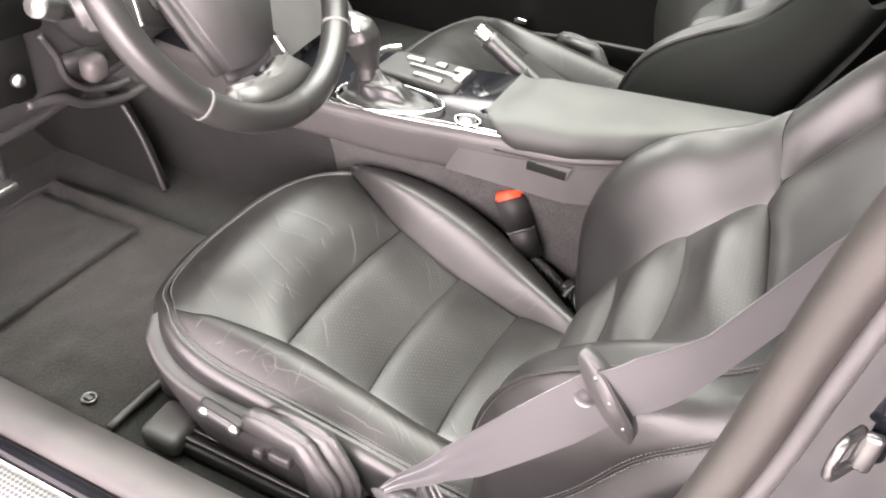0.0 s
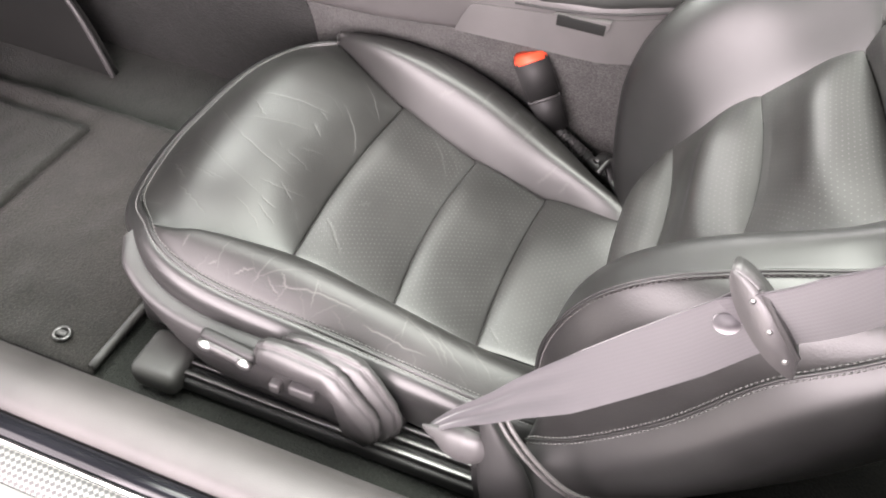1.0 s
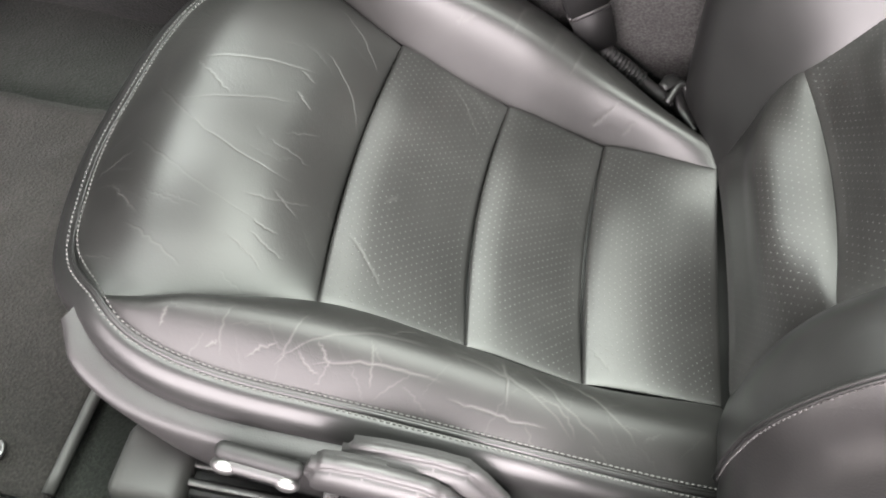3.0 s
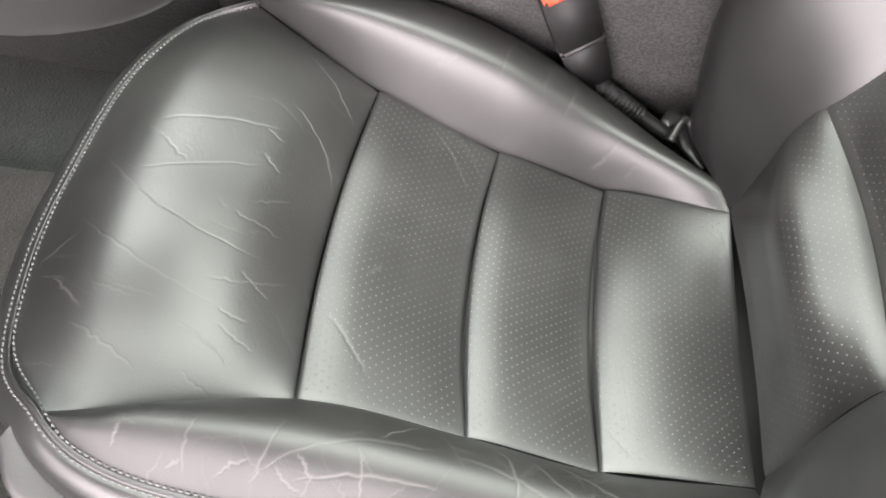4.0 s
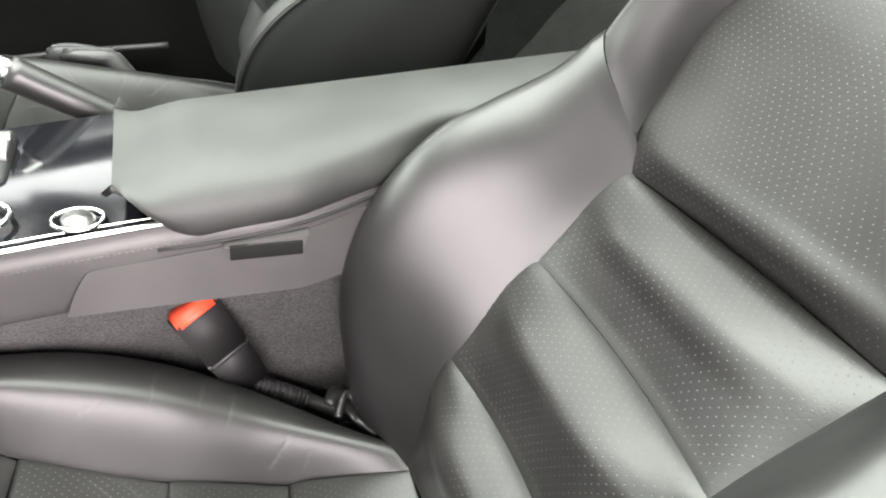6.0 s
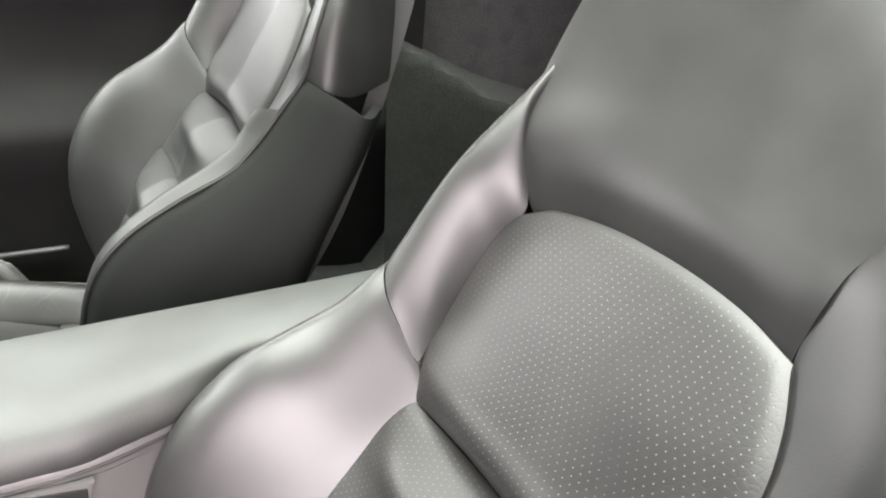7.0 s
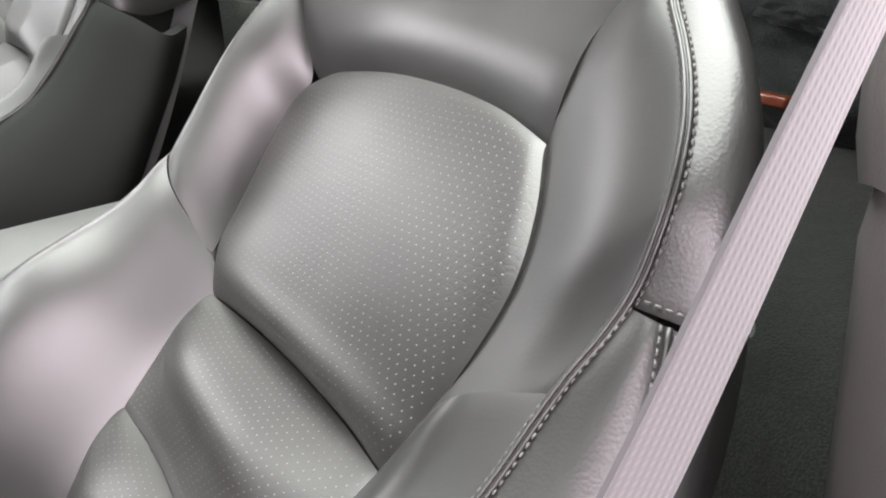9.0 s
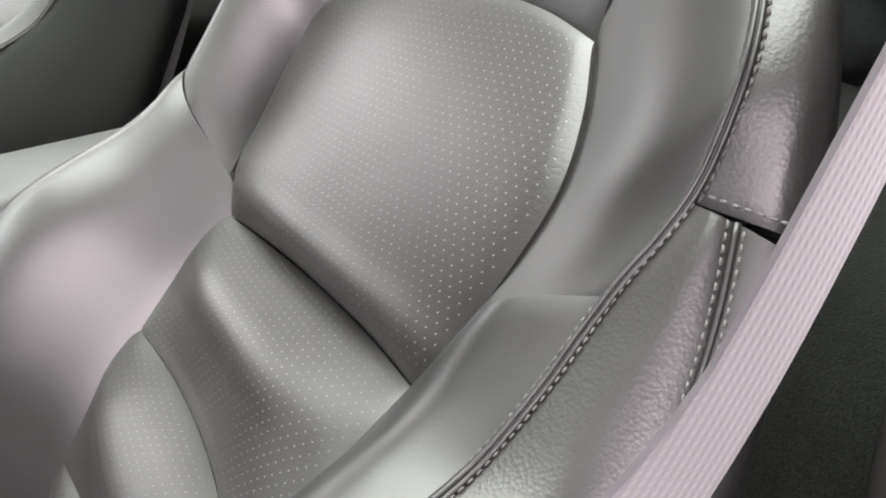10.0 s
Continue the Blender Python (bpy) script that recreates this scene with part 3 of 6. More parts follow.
    crest = [(-0.468, 0.199, 0.468), (-0.420, 0.182, 0.486), (-0.345, 0.175, 0.482), (-0.250, 0.170, 0.453), (-0.160, 0.162, 0.411), (-0.052, 0.131, 0.389)]
    pad("tunnel_side_bolster", [inner, crest, EDGE_R, low(EDGE_R, 0, 0.004, 0.30)], (0, 0.3, 1), LEATHER_FINE if worn else LEATHER, cushion, 0.004, (0.001, 0.001, 0.001, 0), 0.004, 400, 130, "smooth black leather bolster with fine creases", 0.008, folds=FOLDS_TUNNEL, few=6, fine=0.0007)
    # foam body under the leather
    part("foam_body", block((-0.52, -0.205, 0.315), (0.02, 0.205, 0.355), 0.01), LEATHER, cushion)
    return cushion


# Seam lines of the backrest.
B0L, B1L, B2L, B3L = (-0.045, -0.128, 0.385), (-0.022, -0.120, 0.512), (0.043, -0.124, 0.596), (0.134, -0.131, 0.667)
B0R, B1R, B2R, B3R = (-0.050, 0.104, 0.388), (-0.024, 0.106, 0.512), (0.041, 0.113, 0.595), (0.112, 0.124, 0.661)
SIDE_L = [B3L, (0.162, -0.140, 0.712), (0.185, -0.146, 0.748), (0.205, -0.138, 0.775), (0.222, -0.121, 0.797), (0.233, -0.107, 0.811)]
SIDE_R = [B3R, (0.118, 0.133, 0.683), (0.155, 0.160, 0.722), (0.188, 0.172, 0.765), (0.210, 0.158, 0.797), (0.220, 0.135, 0.806)]
WING, SHOULDER, HEAD_R = (0.114, 0.197, 0.747), (0.178, -0.203, 0.743), (0.283, -0.127, 0.891)
STITCH_B = [(-0.066, -0.208, 0.415), (-0.078, -0.216, 0.47), (-0.078, -0.220, 0.53), (-0.056, -0.221, 0.59), (-0.014, -0.219, 0.632), (0.045, -0.214, 0.660), (0.085, -0.209, 0.673), (0.118, -0.206, 0.686), (0.150, -0.205, 0.714), SHOULDER,
            (0.205, -0.207, 0.775), (0.220, -0.207, 0.811), (0.235, -0.197, 0.837), (0.250, -0.178, 0.858), (0.268, -0.149, 0.877), HEAD_R, (0.302, -0.093, 0.918), (0.325, -0.064, 0.954), (0.355, -0.027, 1.009)]
LOWER_B = [(-0.072, -0.250, 0.425), (-0.030, -0.256, 0.462), (0.028, -0.258, 0.530), (0.074, -0.258, 0.605), (0.118, -0.258, 0.650), (0.163, -0.252, 0.694), (0.181, -0.244, 0.720), (0.196, -0.236, 0.746), (0.209, -0.226, 0.773)]
REAR_L = [(-0.058, -0.264, 0.398), (0.005, -0.272, 0.412), (0.072, -0.276, 0.482), (0.125, -0.274, 0.558), (0.170, -0.265, 0.632), (0.206, -0.252, 0.690), (0.224, -0.241, 0.735), (0.232, -0.2335, 0.760)]
OUTER_R = [(-0.078, 0.198, 0.395), (-0.086, 0.205, 0.51), (-0.062, 0.206, 0.60), (-0.016, 0.204, 0.662), (0.030, 0.201, 0.690), (0.080, 0.199, 0.716), WING]
OUTER_UP = [WING, (0.172, 0.201, 0.829), (0.236, 0.2005, 0.889), (0.266, 0.203, 0.915)]


def seat_back(seat):
    back = new("backrest")
    back.parent = seat
    tagged(back, "black leather backrest with perforated ribs and built-in headrest")
    front = (-1, 0, 0.6)
    seams = [across(B0L, B0R, -0.004, 0), across(B1L, B1R, -0.012, 0.002), across(B2L, B2R, -0.012, 0.004), across(B3L, B3R, -0.012, 0.006)]
    for k in range(3):
        a, b = np.array(seams[k]), np.array(seams[k + 1])
        ease = np.array((0.15, 0.85, 1, 0.85, 0.15))[:, None]
        rise = [a + (b - a) * q + np.array((-0.031, 0, 0.005)) * h * ease for q, h in ((0.10, 0.02), (0.40, 0.46), (0.72, 1.0), (0.92, 0.55))]
        pad("back_rib", [a, *rise, b], front, LEATHER_PERF, back, 0.002, (0.001, 0.001, 0.001, 0.001), 0.004, 44, 34)
    # the large upper panel with rounded shoulders
    top = [SIDE_L[-1], (0.238, -0.05, 0.818), (0.236, 0.03, 0.818), (0.230, 0.09, 0.813), SIDE_R[-1]]
    a, t = np.array(spl(seams[3], 7)), np.array(spl(top, 7))
    ls, rs = spl(SIDE_L, 6), spl(SIDE_R, 6)
    rows = [a]
    for k in range(1, 5):
        w = np.array([ls[k] + (rs[k] - ls[k]) * q for q in np.linspace(0, 1, 7)])
        for i in range(7):
            w[i] += np.array((0.004, 0, 0.002)) * math.sin(math.pi * i / 6)
        rows.append(w)
    rows.append(t)
    ease = np.array((0.1, 0.6, 0.95, 1, 0.95, 0.6, 0.1))[:, None]
    rows[1:1] = [a + (rows[1] - a) * q + np.array((-0.010, 0, 0.001)) * h * ease for q, h in ((0.22, 0.45), (0.60, 1.0))]
    pad("upper_panel", rows, front, LEATHER_PERF, back, 0.005, (0.002, 0.002, 0.001, 0.002), 0.005, 48, 48, "perforated black leather upper back panel")
    # lower wing on the tunnel side
    inner = [(p[0] + 0.005, p[1] - 0.007, p[2] - 0.002) for p in (B0R, B1R, B2R, B3R)] + [SIDE_R[1]]
    i5, o5 = spl(inner, 8), spl(OUTER_R, 8)
    fat = [0.4 + 0.6 * math.sin(math.pi * k / 7) for k in range(8)]
    mids = [[i5[k] + (o5[k] - i5[k]) * q + np.array((-0.030, 0, 0.017)) * h * fat[k] for k in range(8)] for q, h in ((0.28, 0.42), (0.56, 0.98), (0.81, 0.84))]
    flank = [(p[0] + 0.035, p[1] + 0.012, p[2] - 0.018) for p in OUTER_R]
    behind = [(p[0] + 0.10, p[1] + 0.018, p[2] - 0.05) for p in OUTER_R]
    pad("tunnel_side_wing", [inner, *mids, OUTER_R, flank, behind], front, LEATHER, back, 0.0, (0.001, 0.001, 0.001, 0), 0.004, 48, 30, "smooth black leather side wing")
    # shoulder on the tunnel side
    side = [SIDE_R[1], (0.155, 0.160, 0.722), (0.188, 0.172, 0.765), (0.207, 0.163, 0.795), (0.211, 0.172, 0.825), (0.212, 0.184, 0.848), (0.221, 0.192, 0.870), (0.240, 0.196, 0.896)]
    side = [(p[0] + 0.004 * min(1, k / 2), p[1] - 0.007 * min(1, k / 2), p[2]) for k, p in enumerate(side)]
    s8, o8 = spl(side, 8), spl(OUTER_UP, 8)
    # its foot meets the wing's head, then it arches on its own
    def arch(k, h):
        e = math.exp(-k / 1.2)
        own = np.array((-0.004 - 0.0008 * k, -0.008 + 0.0005 * k, 0.005 + 0.0004 * k)) * h * (0.55 + 0.45 * math.sin(math.pi * min(1, (k + 1.5) / 8)))
        return own * (1 - e) + np.array((-0.0115, 0, 0.0065)) * (0.45 if h < 1 else 0.97) * e
    mids = [[s8[k] + (o8[k] - s8[k]) * q + arch(k, h) for k in range(8)] for q, h in ((0.3, 0.75), (0.65, 1.0))]
    flank = [(p[0] + 0.04, p[1] + 0.010, p[2] - 0.018) for p in OUTER_UP]
    behind = [(p[0] + 0.11, p[1] + 0.012, p[2] - 0.05) for p in OUTER_UP]
    pad("tunnel_side_shoulder", [side, *mids, OUTER_UP, flank, behind], front, LEATHER, back, 0.0, (0.001, 0.0, 0.001, 0), 0.004, 40, 26, "", 0.005)
    # lower wing on the door side, up to the shoulder seam
    lo = spl(STITCH_B, 120)
    cut = int(np.argmin(np.linalg.norm(lo - np.array(SHOULDER), axis=1)))
    low_line = lo[:cut + 1]
    inner = [B0L, B1L, B2L, (0.100, -0.128, 0.645), (0.146, -0.136, 0.690)]
    i8, o8 = spl(inner, 10), spl(low_line, 10)
    mid = [i8[k] + (o8[k] - i8[k]) * 0.5 + np.array((-0.020, 0, 0.018)) * (0.3 + 0.7 * math.sin(math.pi * k / 9)) for k in range(10)]
    mid[9] = i8[9] + (o8[9] - i8[9]) * 0.5 + np.array((-0.012, 0, 0.014))
    lines = []
    g, n = pad("door_side_wing", [inner, mid, low_line], front, LEATHER, back, 0.0, (0.001, 0.001, 0.001, 0.0015), 0.004, 70, 26, "black leather side wing")
    lines.append(inset(g, n, "v1", 0.0030))
    # shoulder on the door side, up to the headrest seam
    head = int(np.argmin(np.linalg.norm(lo - np.array(HEAD_R), axis=1)))
    up_line = lo[cut:head + 1]
    side = [(0.146, -0.136, 0.690), (0.171, -0.138, 0.720), (0.194, -0.140, 0.752), (0.213, -0.130, 0.776), (0.229, -0.114, 0.796), (0.242, -0.102, 0.815), (0.258, -0.103, 0.850), (0.272, -0.110, 0.874), HEAD_R]
    s8, o8 = spl(side, 10), spl(up_line, 10)
    mid = [s8[k] + (o8[k] - s8[k]) * 0.55 + np.array((-0.005, -0.003, 0.002)) * math.sin(math.pi * (k + 0.6) / 10) for k in range(10)]
    g, n = pad("door_side_shoulder", [side, mid, up_line], front, LEATHER, back, 0.0, (0.001, 0.001, 0.001, 0.0015), 0.004, 60, 26, "black leather shoulder bolster")
    lines.append(inset(g, n, "v1", 0.0030))
    # headrest, one piece with the back
    rows = [
        [(0.216, 0.150, 0.792), (0.236, 0.085, 0.803), (0.243, -0.01, 0.807), (0.240, -0.100, 0.803)],
        [(0.211, 0.172, 0.825), (0.238, 0.095, 0.838), (0.249, -0.01, 0.842), (0.249, -0.104, 0.838)],
        [(0.214, 0.187, 0.855), (0.252, 0.10, 0.868), (0.266, -0.01, 0.868), (0.265, -0.106, 0.863)],
        [(0.238, 0.199, 0.898), (0.276, 0.10, 0.905), (0.289, -0.02, 0.902), HEAD_R],
        [(0.268, 0.198, 0.960), (0.302, 0.10, 0.955), (0.310, 0.00, 0.940), (0.302, -0.093, 0.918)],
        [(0.298, 0.185, 1.020), (0.332, 0.10, 1.015), (0.338, 0.02, 0.995), (0.325, -0.064, 0.954)],
        [(0.345, 0.160, 1.080), (0.372, 0.10, 1.085), (0.380, 0.04, 1.065), (0.355, -0.027, 1.009)],
        [(0.420, 0.155, 1.090), (0.440, 0.10, 1.098), (0.448, 0.03, 1.090), (0.440, -0.035, 1.050)],
    ]
    g, n = pad("headrest", rows, front, LEATHER, back, 0.0, (0.001, 0.001, 0.001, 0), 0.004, 40, 48, "plain black leather headrest", 0.012)
    lines.append(inset(g[:, 21:], n[:, 21:], "u1", 0.0030))
    # gusset of the headrest on the door side
    k0, k1 = (int(np.argmin(np.linalg.norm(g[-1] - np.array(p), axis=1))) for p in (HEAD_R, STITCH_B[-1]))
    top_line = g[-1, k0:k1 + 1] + n[-1, k0:k1 + 1] * 0.001
    rim = [(0.318, -0.122, 0.893), (0.340, -0.098, 0.935), (0.362, -0.072, 0.978), (0.390, -0.040, 1.030)]
    t8, r8 = spl(top_line, 6), spl(rim, 6)
    mid = [t8[k] + (r8[k] - t8[k]) * 0.5 + np.array((-0.004, -0.008, 0.003)) for k in range(6)]
    back_rim = [(p[0] + 0.06, p[1] + 0.045, p[2]) for p in rim]
    g, n = pad("headrest_gusset", [top_line, mid, rim, back_rim], (-0.3, -1, 0.2), LEATHER, back, 0.0, (0.001, 0.001, 0.0015, 0), 0.004, 40, 26)
    lines.append(inset(g, n, "v0", 0.0030))
    # side panels between the two stitched seams
    edge = int(np.argmin(np.linalg.norm(lo - np.array((0.205, -0.207, 0.775)), axis=1)))
    side_line = lo[:edge + 1]
    s9, w9 = spl(side_line, 10), spl(LOWER_B, 10)
    mid = [s9[k] + (w9[k] - s9[k]) * 0.45 + np.array((-0.002, -0.012 + 0.0008 * k, 0.004 - 0.0003 * k)) for k in range(10)]
    g, n = pad("side_panel", [side_line, mid, LOWER_B], (0, -1, 0.3), LEATHER_GRAIN, back, 0.0, (0.001, 0.001, 0.0015, 0.0015), 0.004, 80, 26, "grained black leather side panel")
    side_g, side_n = g, n
    lines += [inset(g, n, "v0", 0.0030), inset(g, n, "v1", 0.0030)]
    w9, r9 = spl(LOWER_B, 10), spl(REAR_L, 10)
    mid = [w9[k] + (r9[k] - w9[k]) * 0.45 + np.array((-0.002, -0.010, 0)) for k in range(10)]
    shell = [(p[0] + 0.06, p[1] + 0.04, p[2] - 0.012) for p in REAR_L]
    g, n = pad("rear_side_panel", [LOWER_B, mid, REAR_L, shell], (0, -1, 0), LEATHER, back, 0.0, (0.001, 0.0, 0.0015, 0), 0.004, 80, 26)
    lines.append(inset(g, n, "v0", 0.0030))
    # upper side panel behind the shoulder
    up = lo[edge:head + 1]
    rim = [(0.258, -0.223, 0.753), (0.270, -0.210, 0.800), (0.284, -0.186, 0.846), (0.301, -0.154, 0.874), (0.318, -0.122, 0.893)]
    u6, r6 = spl(up, 8), spl(rim, 8)
    mid = [u6[k] + (r6[k] - u6[k]) * 0.45 + np.array((-0.003, -0.016 - 0.005 * math.exp(-k), 0.003)) for k in range(8)]
    back_rim = [(p[0] + 0.05, p[1] + 0.05, p[2] - 0.01) for p in rim]
    g, n = pad("upper_side_panel", [up, mid, rim, back_rim], (0, -1, 0.3), LEATHER_GRAIN, back, 0.0, (0.0015, 0.001, 0.0015, 0), 0.004, 50, 26)
    lines += [inset(g, n, "v0", 0.0030), inset(g[:, :16], n[:, :16], "u0", 0.004)]
    stitches("backrest_stitching", lines, back)
    # the two raised lips of the main seam
    run = np.array([*lo[:head:3], *top_line[::3]])
    along = np.gradient(run, axis=0)
    beside = np.cross(along, (-0.6, -0.6, 0.4))
    beside /= np.linalg.norm(beside, axis=1, keepdims=True)
    part("seam_bed", tube(run + np.array((0.0009, 0.0009, -0.0006)), 0.0027, 10, 160), LEATHER, back)
    for k in (-1, 1):
        part("seam_lip", tube(run + beside * 0.00115 * k + np.array((-0.0007, -0.0007, 0.0005)), 0.0011, 8, 160), LEATHER, back)
    part("side_piping", tube(LOWER_B, 0.0013, 8, 90), LEATHER, back)
    # embossed safety mark on the side panel
    txt = bpy.data.curves.new("safety_mark", "FONT")
    txt.body, txt.size, txt.extrude, txt.align_x, txt.align_y = "AIRBAG", 0.0105, 0.0003, "RIGHT", "CENTER"
    mark = new("mark_text", txt)
    k = int(np.argmin(np.linalg.norm(side_g - np.array((0.163, -0.235, 0.694)), axis=2)))
    i, j = k // side_g.shape[1], k % side_g.shape[1]
    c, e, m = side_g[i, j], side_g[i + 4, j] - side_g[i - 4, j], side_n[i, j]
    e = Vector(e).normalized()
    m = Vector(m).normalized()
    y = m.cross(e).normalized()
    rot = Matrix((e, y, m)).transposed().to_4x4()
    deps = bpy.context.evaluated_depsgraph_get()
    me = bpy.data.meshes.new_from_object(mark.evaluated_get(deps))
    bpy.data.objects.remove(mark)
    me.transform(Matrix.Translation(Vector(c) + m * 0.0002) @ rot)
    link("embossed_mark", me, LEATHER_GRAIN, back, "embossed leather lettering", False)
    # foam behind the seams
    foam = [[(x + 0.012, y0, z), (x + 0.020, (y0 + y1) / 2, z), (x + 0.012, y1, z)] for x, z, y0, y1 in
            ((-0.03, 0.39, -0.19, 0.17), (0.0, 0.512, -0.19, 0.17), (0.065, 0.59, -0.19, 0.18), (0.15, 0.67, -0.19, 0.18), (0.24, 0.80, -0.18, 0.16), (0.30, 0.90, -0.10, 0.17), (0.345, 1.0, -0.03, 0.16))]
    pad("back_foam", foam, front, LEATHER, back, 0.0, (0, 0, 0, 0), 0.01, 12, 24)
    # rear shell
    rear = [[(0.02, -0.24, 0.40), (0.04, 0, 0.39), (0.03, 0.20, 0.40)],
            [(0.20, -0.21, 0.56), (0.22, 0, 0.55), (0.17, 0.20, 0.56)],
            [(0.33, -0.13, 0.75), (0.35, 0.02, 0.74), (0.31, 0.19, 0.76)],
            [(0.40, -0.05, 0.88), (0.42, 0.06, 0.88), (0.38, 0.18, 0.90)],
            [(0.44, 0.02, 1.05), (0.46, 0.07, 1.09), (0.43, 0.145, 1.09)]]
    pad("rear_shell", rear, (1, 0, -0.4), PLASTIC_DARK, back, 0.0, (0, 0, 0, 0), 0.01, 16, 24, "black plastic seat shell")
    return back


def seat_base(seat):
    """Plastic side cover with its switches, and the runners."""
    cover = new("side_cover")
    cover.parent = seat
    tagged(cover, "scuffed grey plastic side cover with seat switches")
    top = [(-0.509, -0.198, 0.456), (-0.494, -0.222, 0.444), (-0.462, -0.236, 0.424), (-0.410, -0.242, 0.412), (-0.330, -0.243, 0.408), (-0.255, -0.243, 0.402), (-0.215, -0.244, 0.378), (-0.196, -0.244, 0.345)]
    lip = [(p[0] - 0.004, p[1] - 0.007, p[2] - 0.006) for p in top]
    mid = [(-0.500, -0.208, 0.425), (-0.478, -0.230, 0.400), (-0.445, -0.245, 0.385), (-0.400, -0.254, 0.378), (-0.330, -0.256, 0.372), (-0.265, -0.256, 0.362), (-0.225, -0.255, 0.345), (-0.203, -0.252, 0.325)]
    bottom = [(-0.478, -0.200, 0.375), (-0.455, -0.225, 0.362), (-0.428, -0.240, 0.350), (-0.390, -0.248, 0.343), (-0.330, -0.250, 0.340), (-0.275, -0.250, 0.330), (-0.240, -0.250, 0.315), (-0.210, -0.250, 0.308)]
    inner = [(p[0] + 0.006, p[1] + 0.016, p[2] + 0.002) for p in top]
    pad("cover_shell", [inner, top, lip, mid, bottom], (0, -1, 0.2), COVER, cover, 0.0, (0, 0, 0, 0), 0.01, 60, 24)
    # recessed switch with two chrome-tipped ends
    sw = new("seat_switch")
    sw.parent = cover
    m = pose(-0.366, -0.256, 0.412, 0, 0, -2) @ pose(0, 0, 0, 14, 8, 0)
    part("switch_bezel", block((-0.030, -0.006, -0.011), (0.030, 0.006, 0.011), 0.0055, 4, m), PLASTIC_DARK, sw)
    part("switch_bar", block((-0.022, -0.012, -0.0065), (0.022, -0.002, 0.0065), 0.004, 3, m), PLASTIC, sw)
    for x in (-0.021, 0.021):
        bm = bmesh.new()
        bmesh.ops.create_uvsphere(bm, u_segments=16, v_segments=10, radius=0.0085)
        bm.transform(m @ Matrix.Translation((x, -0.009, 0)) @ Matrix.Diagonal((1.1, 0.7, 0.9, 1)))
        part("switch_tip", bm, STEEL, sw, "worn shiny switch tip")
    # long recline lever
    lever = [(-0.332, 0.440), (-0.326, 0.449), (-0.315, 0.452), (-0.294, 0.453), (-0.258, 0.447), (-0.244, 0.440), (-0.229, 0.417), (-0.208, 0.390), (-0.205, 0.358), (-0.217, 0.339),
             (-0.246, 0.349), (-0.254, 0.396), (-0.266, 0.409), (-0.284, 0.412), (-0.328, 0.415), (-0.333, 0.424)]
    part("recline_lever", prism([(x, -0.252, z) for x, z in lever], (0, -1, 0), 0.018, 0.005, 3), PLASTIC, cover, "grey plastic recline lever")
    guard = [(-0.312, 0.448), (-0.286, 0.452), (-0.252, 0.451), (-0.228, 0.446), (-0.212, 0.424), (-0.192, 0.390), (-0.188, 0.362), (-0.202, 0.334), (-0.222, 0.330), (-0.240, 0.380), (-0.262, 0.420), (-0.312, 0.428)]
    part("lever_guard", prism([(x, -0.238, z) for x, z in guard], (0, -1, 0), 0.017, 0.006, 3), PLASTIC, cover)
    part("switch_plate", prism([(x, -0.249, z) for x, z in ((-0.345, 0.412), (-0.270, 0.410), (-0.256, 0.390), (-0.250, 0.340), (-0.345, 0.350))], (0, -1, 0), 0.004, 0.0015), PLASTIC_DARK, cover)
    for x, z, w in ((-0.318, 0.377, 0.006), (-0.288, 0.384, 0.014)):
        part("small_switch", block((x - w, -0.264, z - 0.007), (x + w, -0.250, z + 0.007), 0.003), PLASTIC, cover)
    # runners
    for y0 in (-0.242, 0.185):
        rail = new("runner")
        rail.parent = seat
        part("lower_channel", block((-0.45, y0 - 0.022, 0.312), (0.10, y0 + 0.022, 0.330), 0.003), PLASTIC_DARK, rail)
        for dy in (-0.014, 0.0, 0.014):
            part("slide_rail", block((-0.448, y0 + dy - 0.0035, 0.330), (0.08, y0 + dy + 0.0035, 0.338), 0.002), RAIL, rail, "bright steel slide rail")
        part("end_cap", block((-0.485, y0 - 0.038, 0.312), (-0.428, y0 + 0.024, 0.346), 0.012, 4), RUBBER, rail, "black rubber runner cap")
    # hinge cover at the foot of the backrest
    part("hinge_cover", loft_bm([[(-0.11, -0.262, 0.44), (-0.055, -0.272, 0.42), (0.0, -0.270, 0.41), (0.04, -0.262, 0.40)],
                                 [(-0.11, -0.280, 0.40), (-0.055, -0.288, 0.385), (0.0, -0.286, 0.375), (0.05, -0.272, 0.37)],
                                 [(-0.10, -0.276, 0.33), (-0.05, -0.282, 0.325), (0.0, -0.280, 0.325), (0.05, -0.268, 0.33)]], 20, 10, 0.02, (0, -1, 0)), PLASTIC_DARK, seat, "black plastic hinge cover")


def loft_bm(curves, nu, nv, thick, out):
    g = loft(curves, nu, nv)
    n = normals(g)
    if (n.mean((0, 1)) * np.array(out)).sum() < 0:
        n = -n
    me = panel_mesh("tmp", g, n, thick)
    bm = bmesh.new()
    bm.from_mesh(me)
    bpy.data.meshes.remove(me)
    return bm


def seat_thing(label):
    seat = thing("car_seat", label, "car seat", "front seats", at=(-0.2, 0, 0.31))
    seat_cushion(seat, True)
    seat_back(seat)
    seat_base(seat)
    for ob in seat.children:
        ob.matrix_parent_inverse = Matrix.Translation((0.2, 0, -0.31))
    return seat


driver = seat_thing("black leather driver's seat, creased, with perforated ribs")
passenger = copy_thing(driver, pose(-0.2 - 0.06, 0.70, 0.31 + 0.012))
